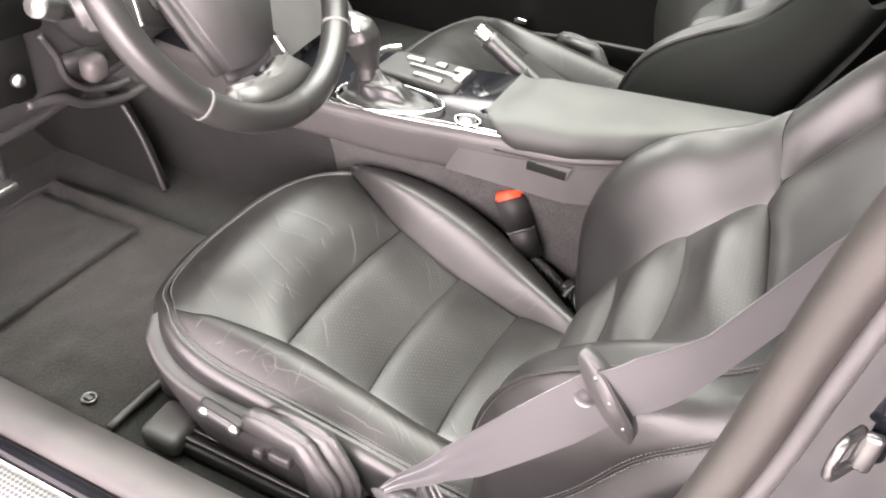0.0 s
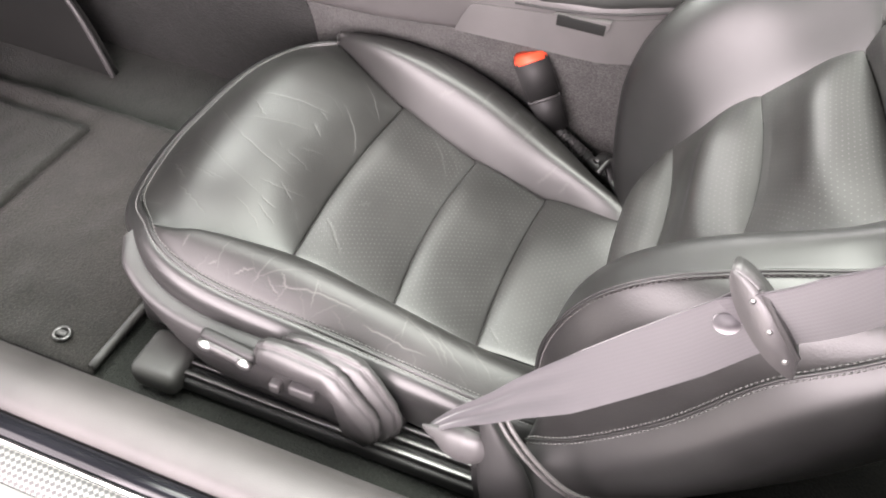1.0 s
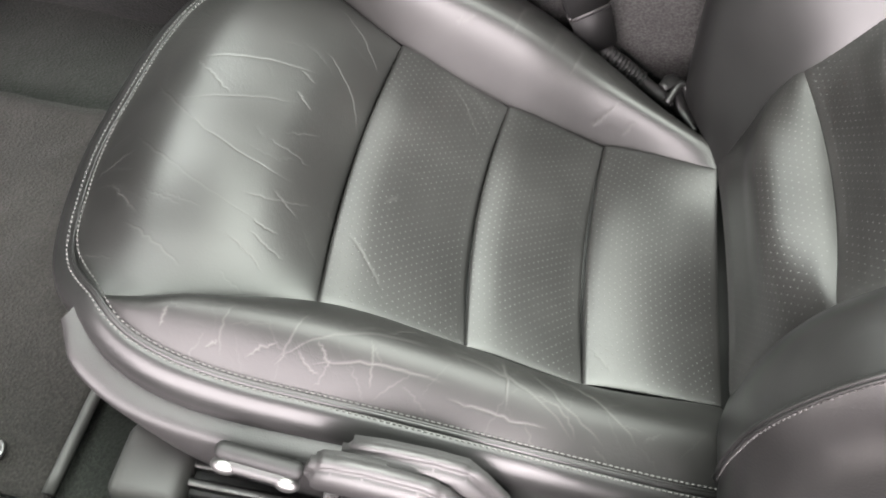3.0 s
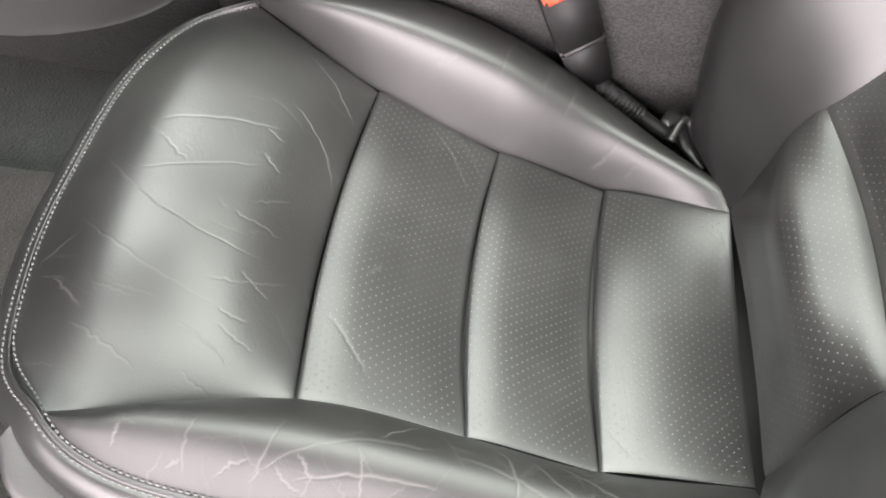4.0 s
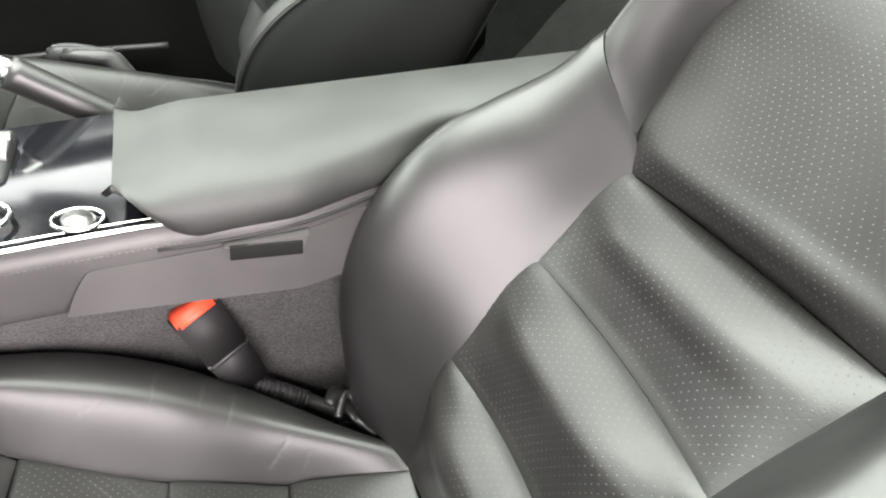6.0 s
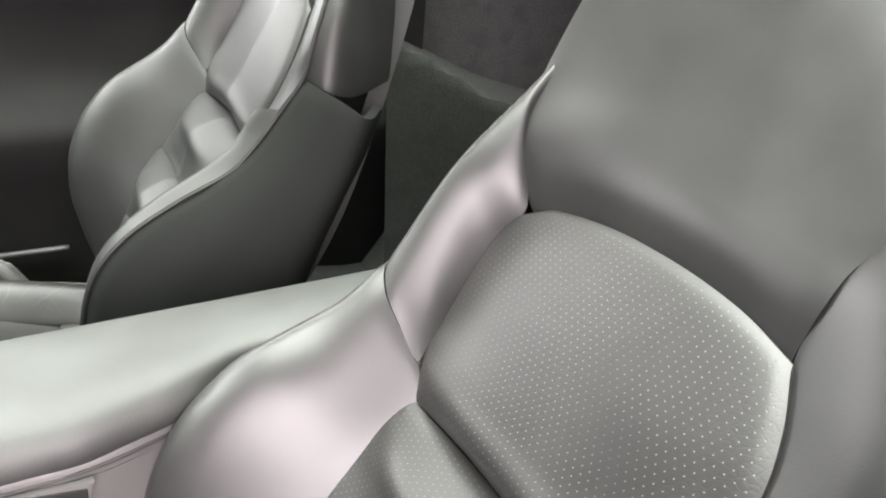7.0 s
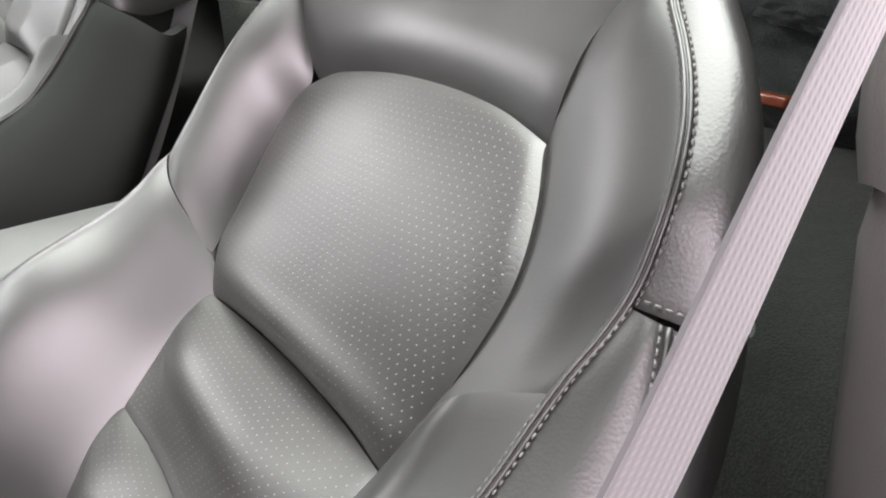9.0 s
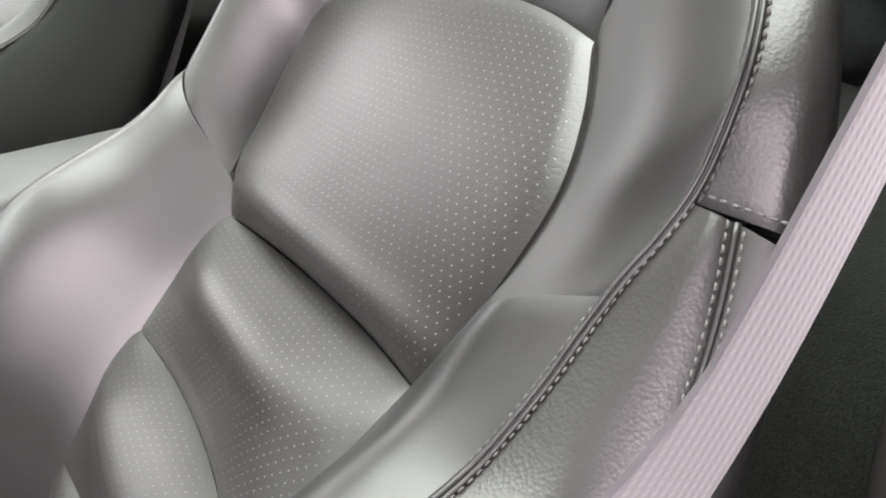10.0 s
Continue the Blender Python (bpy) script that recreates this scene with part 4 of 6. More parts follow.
# its back stands more upright and higher, with the wing beside the tunnel set lower and further in
upright = Matrix.Translation((-0.002, -0.04, 0.067)) @ Matrix.Translation((-0.05, 0, 0.39)) @ pose(0, 0, 0, 0.7, -6.5, 0.2) @ Matrix.Translation((0.05, 0, -0.39))


def lean_in(ob):
    """Gives the part a mesh of its own, its door side drawn in and down."""
    if ob.type == "MESH":
        ob.data = ob.data.copy()
        # the darker copy of the leather stands in for shade on this backrest
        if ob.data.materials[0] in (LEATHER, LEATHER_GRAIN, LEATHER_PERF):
            ob.data.materials[0] = LEATHER_SHADED
        for v in ob.data.vertices:
            k = min(1.2, max(0.0, (-0.02 - v.co.y) / 0.19))
            v.co += Vector((0.0, 0.052, -0.048)) * k


def flat_side(back_ob):
    """The passenger's backrest has one broad flat cover in place of the two stitched side panels."""
    bpy.context.view_layer.update()
    seam = []
    for p in list(back_ob.children_recursive):
        kind = p.name.split(".")[0]
        if kind == "side_panel":
            seam = [p.matrix_world @ p.data.vertices[i * 26].co for i in range(0, 80, 8)] + [p.matrix_world @ p.data.vertices[79 * 26].co]
        if kind in ("side_panel", "rear_side_panel", "side_piping", "embossed_mark", "backrest_stitching"):
            bpy.data.objects.remove(p)
    s9 = spl(seam, 10)
    r9 = spl([(-0.10, 0.462, 0.38), (-0.02, 0.456, 0.44), (0.055, 0.452, 0.55), (0.105, 0.450, 0.66), (0.142, 0.450, 0.735), (0.166, 0.452, 0.795)], 10)
    first = [s9[k] + (r9[k] - s9[k]) * 0.10 + np.array((0, -0.008, 0)) for k in range(10)]
    mid = [s9[k] + (r9[k] - s9[k]) * 0.45 + np.array((0, -0.015, 0)) for k in range(10)]
    tail = [(p[0] + 0.03, p[1] + 0.05, p[2]) for p in r9]
    g, n = pillow(loft([s9, first, mid, r9, tail], 60, 40), (0, -1, 0.1), 0.0, (0.001, 0.002, 0.001, 0), 0.004)
    ob = link("side_cover_panel", panel_mesh("side_cover_panel", g, n, 0.010), SIDE_SHADED, back_ob, "flat dark side cover, blackened further for shade")
    ob.matrix_parent_inverse = back_ob.matrix_world.inverted()


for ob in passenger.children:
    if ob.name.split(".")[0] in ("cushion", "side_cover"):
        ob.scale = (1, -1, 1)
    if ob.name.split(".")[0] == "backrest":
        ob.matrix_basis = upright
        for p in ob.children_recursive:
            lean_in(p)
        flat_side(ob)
tagged(passenger, "black leather passenger seat, smooth and less worn")


# ---- the cabin: floor, sill, tunnel ----
def setting(name, bm, mat, label, smooth=True):
    return tagged(part(name, bm, mat, None, label, smooth), kind="structure")


def grid_sheet(x0, x1, y0, y1, nx, ny, z, rough=0.0, seed=1):
    bm = bmesh.new()
    rows = [[bm.verts.new((x0 + (x1 - x0) * i / nx, y0 + (y1 - y0) * j / ny,
                           z + rough * noise.noise(Vector((i * 0.37 + seed, j * 0.41, seed))))) for j in range(ny + 1)] for i in range(nx + 1)]
    for i in range(nx):
        for j in range(ny):
            bm.faces.new((rows[i][j], rows[i + 1][j], rows[i + 1][j + 1], rows[i][j + 1]))
    r = bmesh.ops.extrude_face_region(bm, geom=bm.faces[:])
    bmesh.ops.translate(bm, vec=(0, 0, -0.012), verts=[e for e in r["geom"] if isinstance(e, bmesh.types.BMVert)])
    return bm


setting("floor", grid_sheet(-1.30, 0.36, -0.36, 1.24, 60, 60, 0.303, 0.005), CARPET, "charcoal carpeted car floor")
setting("toe_board", loft_bm([[(-1.10, -0.36, 0.30), (-1.10, 0.4, 0.30), (-1.10, 1.24, 0.30)], [(-1.25, -0.36, 0.42), (-1.25, 0.4, 0.42), (-1.25, 1.24, 0.42)],
                              [(-1.35, -0.36, 0.75), (-1.35, 0.4, 0.75), (-1.35, 1.24, 0.75)]], 12, 12, 0.03, (1, 0, 0.3)), CARPET, "dark carpeted toe board")
setting("ground", block((-60, -60, -0.02), (60, 60, 0.0), 0), FLOOR_OUT, "pale concrete floor outside the car", False)

# sill: padded cover, gloss strip, bright line, textured plate, body edge


def sill_strip(name, profile, mat, label):
    """profile: (y, z) pairs carried along the car."""
    bm = bmesh.new()
    xs = [-1.35 + 1.62 * i / 30 for i in range(31)]
    rows = [[bm.verts.new((x, y, z)) for y, z in profile] for x in xs]
    for i in range(30):
        for k in range(len(profile)):
            q = (k + 1) % len(profile)
            bm.faces.new((rows[i][k], rows[i][q], rows[i + 1][q], rows[i + 1][k]))
    bm.faces.new(rows[0])
    bm.faces.new(rows[-1])
    return setting(name, bm, mat, label)


sill_strip("sill_cover", [(-0.300, 0.29), (-0.306, 0.335), (-0.315, 0.372), (-0.327, 0.396), (-0.343, 0.410), (-0.362, 0.416), (-0.380, 0.415), (-0.391, 0.408), (-0.393, 0.29)], SILL, "charcoal padded sill cover with light scuffs")
sill_strip("sill_gloss_strip", [(-0.392, 0.30), (-0.392, 0.402), (-0.395, 0.406), (-0.412, 0.405), (-0.413, 0.30)], GLOSS, "gloss black strip along the sill")
sill_strip("sill_bright_line", [(-0.413, 0.30), (-0.413, 0.403), (-0.4145, 0.4055), (-0.417, 0.4055), (-0.418, 0.30)], CHROME, "thin bright line along the sill")
sill_strip("sill_plate", [(-0.418, 0.29), (-0.418, 0.401), (-0.420, 0.403), (-0.446, 0.402), (-0.447, 0.29)], TREAD, "textured metal sill plate")
sill_strip("sill_outer", [(-0.447, 0.20), (-0.447, 0.400), (-0.451, 0.402), (-0.50, 0.396), (-0.53, 0.375), (-0.54, 0.33), (-0.53, 0.20)], SILVER, "bright silver outer sill panel")
for k in range(8):
    tagged(part("sill_letter", block((-0.60 + k * 0.030, -0.478, 0.3985), (-0.582 + k * 0.030, -0.458, 0.4035), 0.001), MARK, None, ""), "plain grey marking on the silver sill", "sill marking", "sill markings")

# floor mat with ring and heel pad
mat = thing("floor_mat", "charcoal carpet floor mat with a dark heel pad", "floor mat", at=(-0.75, -0.07, 0.306))
bm = grid_sheet(-1.02, -0.532, -0.285, 0.10, 40, 30, 0.317, 0.004, 3)
part("mat_sheet", bm, MAT, mat)
bind = [(-0.532, -0.28, 0.318), (-0.531, -0.15, 0.318), (-0.532, 0.0, 0.318), (-0.532, 0.10, 0.318)]
part("mat_binding", tube(bind, 0.005, 8, 20), RUBBER, mat, "black bound mat edge")
part("heel_pad", grid_sheet(-1.00, -0.787, -0.250, 0.05, 20, 20, 0.3225, 0.003, 5), PAD, mat, "dark worn heel pad")
part("mat_ring", tube([(-0.586 + 0.0085 * math.cos(a), -0.258 + 0.0085 * math.sin(a), 0.3215) for a in np.linspace(0, 2 * math.pi, 17)], 0.0020, 8, 33, False), RAIL, mat, "steel mat fastener ring")
part("mat_hook", block((-0.592, -0.262, 0.318), (-0.580, -0.254, 0.324), 0.002), RUBBER, mat)
for ob in mat.children:
    ob.matrix_parent_inverse = Matrix.Translation((0.75, 0.07, -0.306))


def hang(parent_ob):
    """Keeps parts that were built in world places where they are under their thing."""
    inv = Matrix.Translation(-parent_ob.location)
    for ob in parent_ob.children:
        ob.matrix_parent_inverse = inv


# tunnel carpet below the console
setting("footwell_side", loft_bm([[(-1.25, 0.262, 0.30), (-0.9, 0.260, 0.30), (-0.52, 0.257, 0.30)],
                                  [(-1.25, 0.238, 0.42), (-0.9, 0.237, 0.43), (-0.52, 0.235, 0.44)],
                                  [(-1.25, 0.200, 0.54), (-0.9, 0.197, 0.543), (-0.52, 0.193, 0.546)]], 24, 14, 0.02, (0, -1, 0.3)), CARPET_WELL_SHADED, "charcoal carpet on the side of the footwell, darkened for shade")
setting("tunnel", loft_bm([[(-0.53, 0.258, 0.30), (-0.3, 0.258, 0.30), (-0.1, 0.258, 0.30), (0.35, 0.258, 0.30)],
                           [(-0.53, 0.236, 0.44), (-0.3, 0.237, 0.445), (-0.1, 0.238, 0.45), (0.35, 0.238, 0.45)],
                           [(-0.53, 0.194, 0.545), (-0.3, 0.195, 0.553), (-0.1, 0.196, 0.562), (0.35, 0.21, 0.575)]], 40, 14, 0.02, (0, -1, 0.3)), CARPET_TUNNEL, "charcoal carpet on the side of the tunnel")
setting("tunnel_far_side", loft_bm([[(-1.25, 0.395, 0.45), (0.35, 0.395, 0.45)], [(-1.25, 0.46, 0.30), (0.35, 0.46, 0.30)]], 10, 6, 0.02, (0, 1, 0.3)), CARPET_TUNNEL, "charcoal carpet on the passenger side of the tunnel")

# ---- centre console ----
console = thing("centre_console", "charcoal centre console with gloss black top and bright trim", "centre console", at=(-0.3, 0.33, 0.55))


def cons_z(x):
    return float(np.interp(x, [-0.95, -0.50, -0.39, -0.30, -0.22, 0.3], [0.62, 0.592, 0.600, 0.611, 0.620, 0.66]))


def cons_low(x):
    return float(np.interp(x, [-0.95, -0.41, -0.30, -0.10, 0.3], [0.515, 0.535, 0.547, 0.553, 0.565]))


def aside(x):
    """How far the console gives way to the backrest's wing."""
    return float(np.interp(x, [-0.13, -0.06, 0.0], [0, 0.024, 0.055]))


xs = np.linspace(-1.0, 0.28, 40)
side = [[(x, 0.176 + aside(x), cons_low(x) - 0.004) for x in xs], [(x, 0.166 + aside(x), cons_low(x) + 0.004) for x in xs],
        [(x, 0.160 + aside(x), (cons_z(x) + cons_low(x)) / 2) for x in xs], [(x, 0.158 + aside(x), cons_z(x) - 0.008) for x in xs], [(x, 0.164 + aside(x), cons_z(x)) for x in xs]]
part("side_wall", loft_bm(side, 60, 12, 0.012, (0, -1, 0)), TRIM_LIGHT, console, "padded charcoal console side")
far = [[(x, 0.400, 0.42) for x in xs], [(x, 0.385, cons_z(x) - 0.05) for x in xs], [(x, 0.330 if x > -0.2 else 0.372, cons_z(x) - (0.02 if x > -0.2 else 0)) for x in xs]]
part("far_side_wall", loft_bm(far, 40, 8, 0.012, (0, 1, 0)), TRIM, console)
# stitched seam under the bright trim
p = np.array([(x, 0.1575, cons_z(x) - 0.012) for x in np.linspace(-0.52, -0.215, 40)])
stitches("trim_stitching", [(p, np.tile((0, -1.0, 0.2), (40, 1)))], console, label="light stitching under the trim")
# top plate
xt = np.linspace(-0.56, -0.20, 24)
top = [[(x, 0.166, cons_z(x) + 0.002) for x in xt], [(x, 0.27, cons_z(x) + 0.006) for x in xt], [(x, 0.372, cons_z(x) + 0.002) for x in xt]]
part("gloss_top", loft_bm(top, 24, 14, 0.012, (0, 0, 1)), GLOSS, console, "gloss black console top")
for w, dy in ((0.0023, 0.0), (0.0010, 0.011)):
    part("bright_trim", tube([(x, 0.162 + dy, cons_z(x) + 0.004) for x in np.linspace(-0.56, -0.205, 12)], w, 10, 40), CHROME, console, "bright metal trim strip")
front_x = np.linspace(-1.0, -0.56, 12)
part("front_top", loft_bm([[(x, 0.164, cons_z(x)) for x in front_x], [(x, 0.27, cons_z(x) + 0.03 + 0.5 * max(0, -0.60 - x)) for x in front_x], [(x, 0.38, cons_z(x)) for x in front_x]], 16, 10, 0.012, (0, 0, 1)), GLOSS, console, "gloss black front of the console")
# small side door with a finger latch
lid = [[(x, 0.1566 + aside(x), z) for x, z in zip(np.linspace(x0, -0.060, 12), np.linspace(z0, z1, 12))] for x0, z0, z1 in
       ((-0.304, 0.551, 0.556), (-0.3035, 0.5525, 0.558), (-0.297, 0.569, 0.586), (-0.288, 0.586, 0.613), (-0.283, 0.5905, 0.616))]
door = part("side_door", loft_bm(lid, 40, 14, 0.004, (0, -1, 0)), TRIM_LIGHT, console, "grey plastic storage door in the console side")
cup = [(-0.189, 0.605), (-0.186, 0.594), (-0.178, 0.584), (-0.160, 0.578), (-0.142, 0.580), (-0.129, 0.591), (-0.123, 0.611)]
latch = part("latch", prism([(x, 0.1575, z) for x, z in cup], (0, -1, 0), 0.0070, 0.0012, 2), TRIM_LIGHT, door, "grey finger latch", False)
# a dark bar, set proud, for the shade inside the latch
part("latch_recess", block((-0.184, 0.1490, 0.5930), (-0.129, 0.1560, 0.6055), 0.001), MATTE, latch)
# armrest
arm = new("armrest")
arm.parent = console
tagged(arm, "padded grey-black leather armrest lid")
ax_ = np.linspace(-0.262, 0.26, 30)


def arm_rows():
    rows = []
    for x in ax_:
        q = (x + 0.262) / 0.05
        f = math.sqrt(max(0.0, 1 - (1 - min(1, q)) ** 2))
        zt = 0.645 + 0.10 * (x + 0.24)
        zb = 0.603 + 0.13 * (x + 0.216) if x > -0.216 else 0.603 + 0.040 * ((-0.216 - x) / 0.046) ** 0.9
        h = (zt - zb) * (0.5 + 0.5 * f)
        s = aside(x)
        rows.append([(x, 0.175 + s, zb), (x, 0.158 + s + 0.02 * (1 - f), zb + 0.004), (x, 0.153 + s + 0.03 * (1 - f), zb + h * 0.40), (x, 0.157 + s + 0.03 * (1 - f), zb + h * 0.76),
                     (x, 0.171 + s * 0.8 + 0.03 * (1 - f), zb + h * 1.03), (x, 0.200 + s * 0.6 + 0.02 * (1 - f), zb + h * 1.22), (x, 0.265, zb + h * 1.30), (x, 0.305, zb + h * 1.12), (x, 0.322, zb + h * 0.5), (x, 0.318, zb)])
    return rows


r = arm_rows()
part("armrest_pad", loft_bm([[row[k] for row in r] for k in range(len(r[0]))], 60, 40, 0.01, (0, -0.3, 1)), LEATHER_SOFT, arm, "grey-black leather armrest pad")
part("armrest_seam", tube([(x, 0.156 + aside(x), 0.601 + (0.13 * (x + 0.216) if x > -0.216 else 0)) for x in np.linspace(-0.235, 0.2, 12)], 0.0016, 8, 30), PLASTIC_DARK, arm)
# rear of the console, between the seats
part("rear_box", block((0.24, 0.24, 0.45), (0.34, 0.34, 0.66), 0.02, 4), TRIM, console)

# shifter: oval bright ring, folded boot, lever with knob
shifter = new("shifter")
shifter.parent = console
cx, cy = -0.420, 0.203
oval = [(cx + 0.085 * math.cos(a), cy + (0.047 - 0.010 * math.cos(a)) * math.sin(a), cons_z(cx + 0.085 * math.cos(a)) + 0.010) for a in np.linspace(0, 2 * math.pi, 25)]
part("boot_ring", tube(oval, 0.0023, 10, 60, False), CHROME, shifter, "bright oval ring round the boot")
bm = bmesh.new()
rings = []
for k in range(13):
    q = k / 12
    ring = []
    for i in range(40):
        a = 2 * math.pi * i / 40
        w = 1 - 0.82 * q ** 0.8
        fold = 1 + 0.10 * math.sin(a * 5 + 9 * q) * (1 - abs(2 * q - 0.8)) + 0.05 * math.sin(a * 9 - 14 * q)
        ring.append(bm.verts.new((cx - 0.038 * q + 0.081 * w * fold * math.cos(a), cy - 0.003 * q + 0.044 * w * fold * math.sin(a), 0.600 + 0.048 * q + 0.004 * math.sin(14 * q))))
    rings.append(ring)
for k in range(12):
    for i in range(40):
        bm.faces.new((rings[k][i], rings[k][(i + 1) % 40], rings[k + 1][(i + 1) % 40], rings[k + 1][i]))
bm.faces.new(rings[-1])
part("boot", bm, LEATHER, shifter, "folded grey leather gaiter")
part("lever", tube([(-0.456, 0.200, 0.632), (-0.458, 0.200, 0.650), (-0.462, 0.200, 0.672)], [0.019, 0.017, 0.021], 16, 16), LEATHER_GRAIN, shifter)
part("knob", tube([(-0.457, 0.200, 0.645), (-0.460, 0.200, 0.662), (-0.466, 0.199, 0.682), (-0.473, 0.197, 0.698), (-0.482, 0.194, 0.713), (-0.490, 0.191, 0.722), (-0.493, 0.190, 0.725)], [0.0165, 0.018, 0.024, 0.0290, 0.0265, 0.016, 0.003], 24, 36, True), LEATHER_GRAIN, shifter, "black leather shift knob")
part("knob_badge", disc((-0.463, 0.188, 0.712), (0.70, -0.35, 0.70), 0.015, 0.008, 24, 0.003), SILVER, shifter, "bright knob cap")
# power socket
sock = new("power_socket")
sock.parent = console
part("socket_ring", tube([(-0.288 + 0.018 * math.cos(a), 0.184 + 0.015 * math.sin(a), 0.619) for a in np.linspace(0, 2 * math.pi, 17)], 0.0020, 8, 40, False), CHROME, sock)
part("socket_cap", disc((-0.288, 0.184, 0.618), (0.05, 0, 1), 0.012, 0.008, 24, 0.002), STEEL, sock, "bright metal socket cap")
# cup holder behind the shifter
part("cup_holder", block((-0.485, 0.262, 0.600), (-0.345, 0.350, 0.6165), 0.006), PLASTIC_DARK, console, "open black cup holder")
for x0, y0, x1, y1 in ((-0.455, 0.318, -0.425, 0.330), (-0.405, 0.320, -0.388, 0.334), (-0.372, 0.318, -0.346, 0.336), (-0.420, 0.272, -0.372, 0.282), (-0.362, 0.290, -0.346, 0.318), (-0.440, 0.300, -0.350, 0.306)):
    part("bright_bar", block((x0, y0, 0.612), (x1, y1, 0.622), 0.002), STEEL, console, "bright cup holder edge")
part("front_bright_edge", tube([(-0.480, 0.262, 0.618), (-0.497, 0.285, 0.620), (-0.497, 0.325, 0.621), (-0.480, 0.350, 0.620)], 0.006, 10, 24), CHROME, console)
hang(console)
arm.location += Vector((0, 0.002, 0.002))
console.location += Vector((0, 0.020, -0.0125))

brake = thing("handbrake", "black leather handbrake lever with bright tip", "handbrake", at=(-0.24, 0.42, 0.60))
part("brake_grip", tube([(-0.245, 0.42, 0.575), (-0.30, 0.42, 0.605), (-0.352, 0.42, 0.636)], [0.012, 0.015, 0.016], 14, 16), LEATHER, brake)
part("brake_tip", tube([(-0.350, 0.42, 0.635), (-0.372, 0.42, 0.648)], [0.013, 0.012], 14, 6), CHROME, brake, "bright release button")
hang(brake)

# ---- seat belt buckle ----
buckle = thing("belt_buckle", "black seat belt buckle with red release button", "belt buckle", at=(-0.14, 0.20, 0.40))
top_c, foot = Vector((-0.216, 0.212, 0.508)), Vector((-0.170, 0.226, 0.402))
ax3 = (top_c - foot).normalized()
wide = (Vector((-0.193, 0.210, 0.522)) - Vector((-0.235, 0.193, 0.512)))
wide = (wide - ax3 * wide.dot(ax3)).normalized()
thin = ax3.cross(wide)
bm_m = Matrix((wide, thin, ax3)).transposed().to_4x4()


def buckle_body(s0, s1, w0, w1, t0, t1):
    bm = bmesh.new()
    bmesh.ops.create_cube(bm, size=1)
    length = (top_c - foot).length
    for v in bm.verts:
        q = v.co.z + 0.5
        v.co = Vector((v.co.x * (w0 + (w1 - w0) * q), v.co.y * (t0 + (t1 - t0) * q), (s0 + (s1 - s0) * q) * length))
    bmesh.ops.bevel(bm, geom=bm.edges[:], offset=0.003, segments=3, affect="EDGES")
    bm.transform(Matrix.Translation(foot) @ bm_m)
    return bm


part("buckle_case", buckle_body(0.0, 0.52, 0.037, 0.041, 0.020, 0.023), PLASTIC_DARK, buckle)
part("buckle_head", buckle_body(0.47, 0.985, 0.042, 0.044, 0.024, 0.026), PLASTIC_DARK, buckle)
part("case_line", buckle_body(0.462, 0.478, 0.0424, 0.0426, 0.0244, 0.0246), PLASTIC, buckle)
part("release_button", buckle_body(0.90, 1.03, 0.0405, 0.0395, 0.0225, 0.021), RED, buckle, "red plastic release button")
part("stalk", tube([foot, (-0.140, 0.226, 0.385), (-0.108, 0.220, 0.366), (-0.06, 0.195, 0.355)], [0.006, 0.008, 0.007, 0.007], 10, 24), PLASTIC, buckle, "grey ribbed buckle stalk")
for k in range(12):
    c = foot.lerp(Vector((-0.112, 0.222, 0.368)), 0.1 + 0.07 * k)
    part("stalk_rib", disc(c, (Vector((-0.112, 0.222, 0.368)) - foot), 0.0092, 0.0018, 12), PLASTIC, buckle)
flap = [(-0.105, 0.182, 0.402), (-0.092, 0.196, 0.400), (-0.076, 0.186, 0.378), (-0.060, 0.160, 0.374)]
part("leather_flap", tube(flap, [0.005, 0.011, 0.010, 0.006], 10, 24, True, 0.5), LEATHER, buckle, "loose leather flap at the hinge")
part("leather_loop", tube([(-0.098, 0.172, 0.392), (-0.086, 0.190, 0.404), (-0.070, 0.176, 0.388), (-0.052, 0.150, 0.386)], 0.004, 8, 24), LEATHER, buckle)
hang(buckle)

# ---- seat belt ----
belt = thing("seat_belt", "pale grey woven seat belt hanging beside the driver's seat", "seat belt", at=(-0.14, -0.29, 0.40))


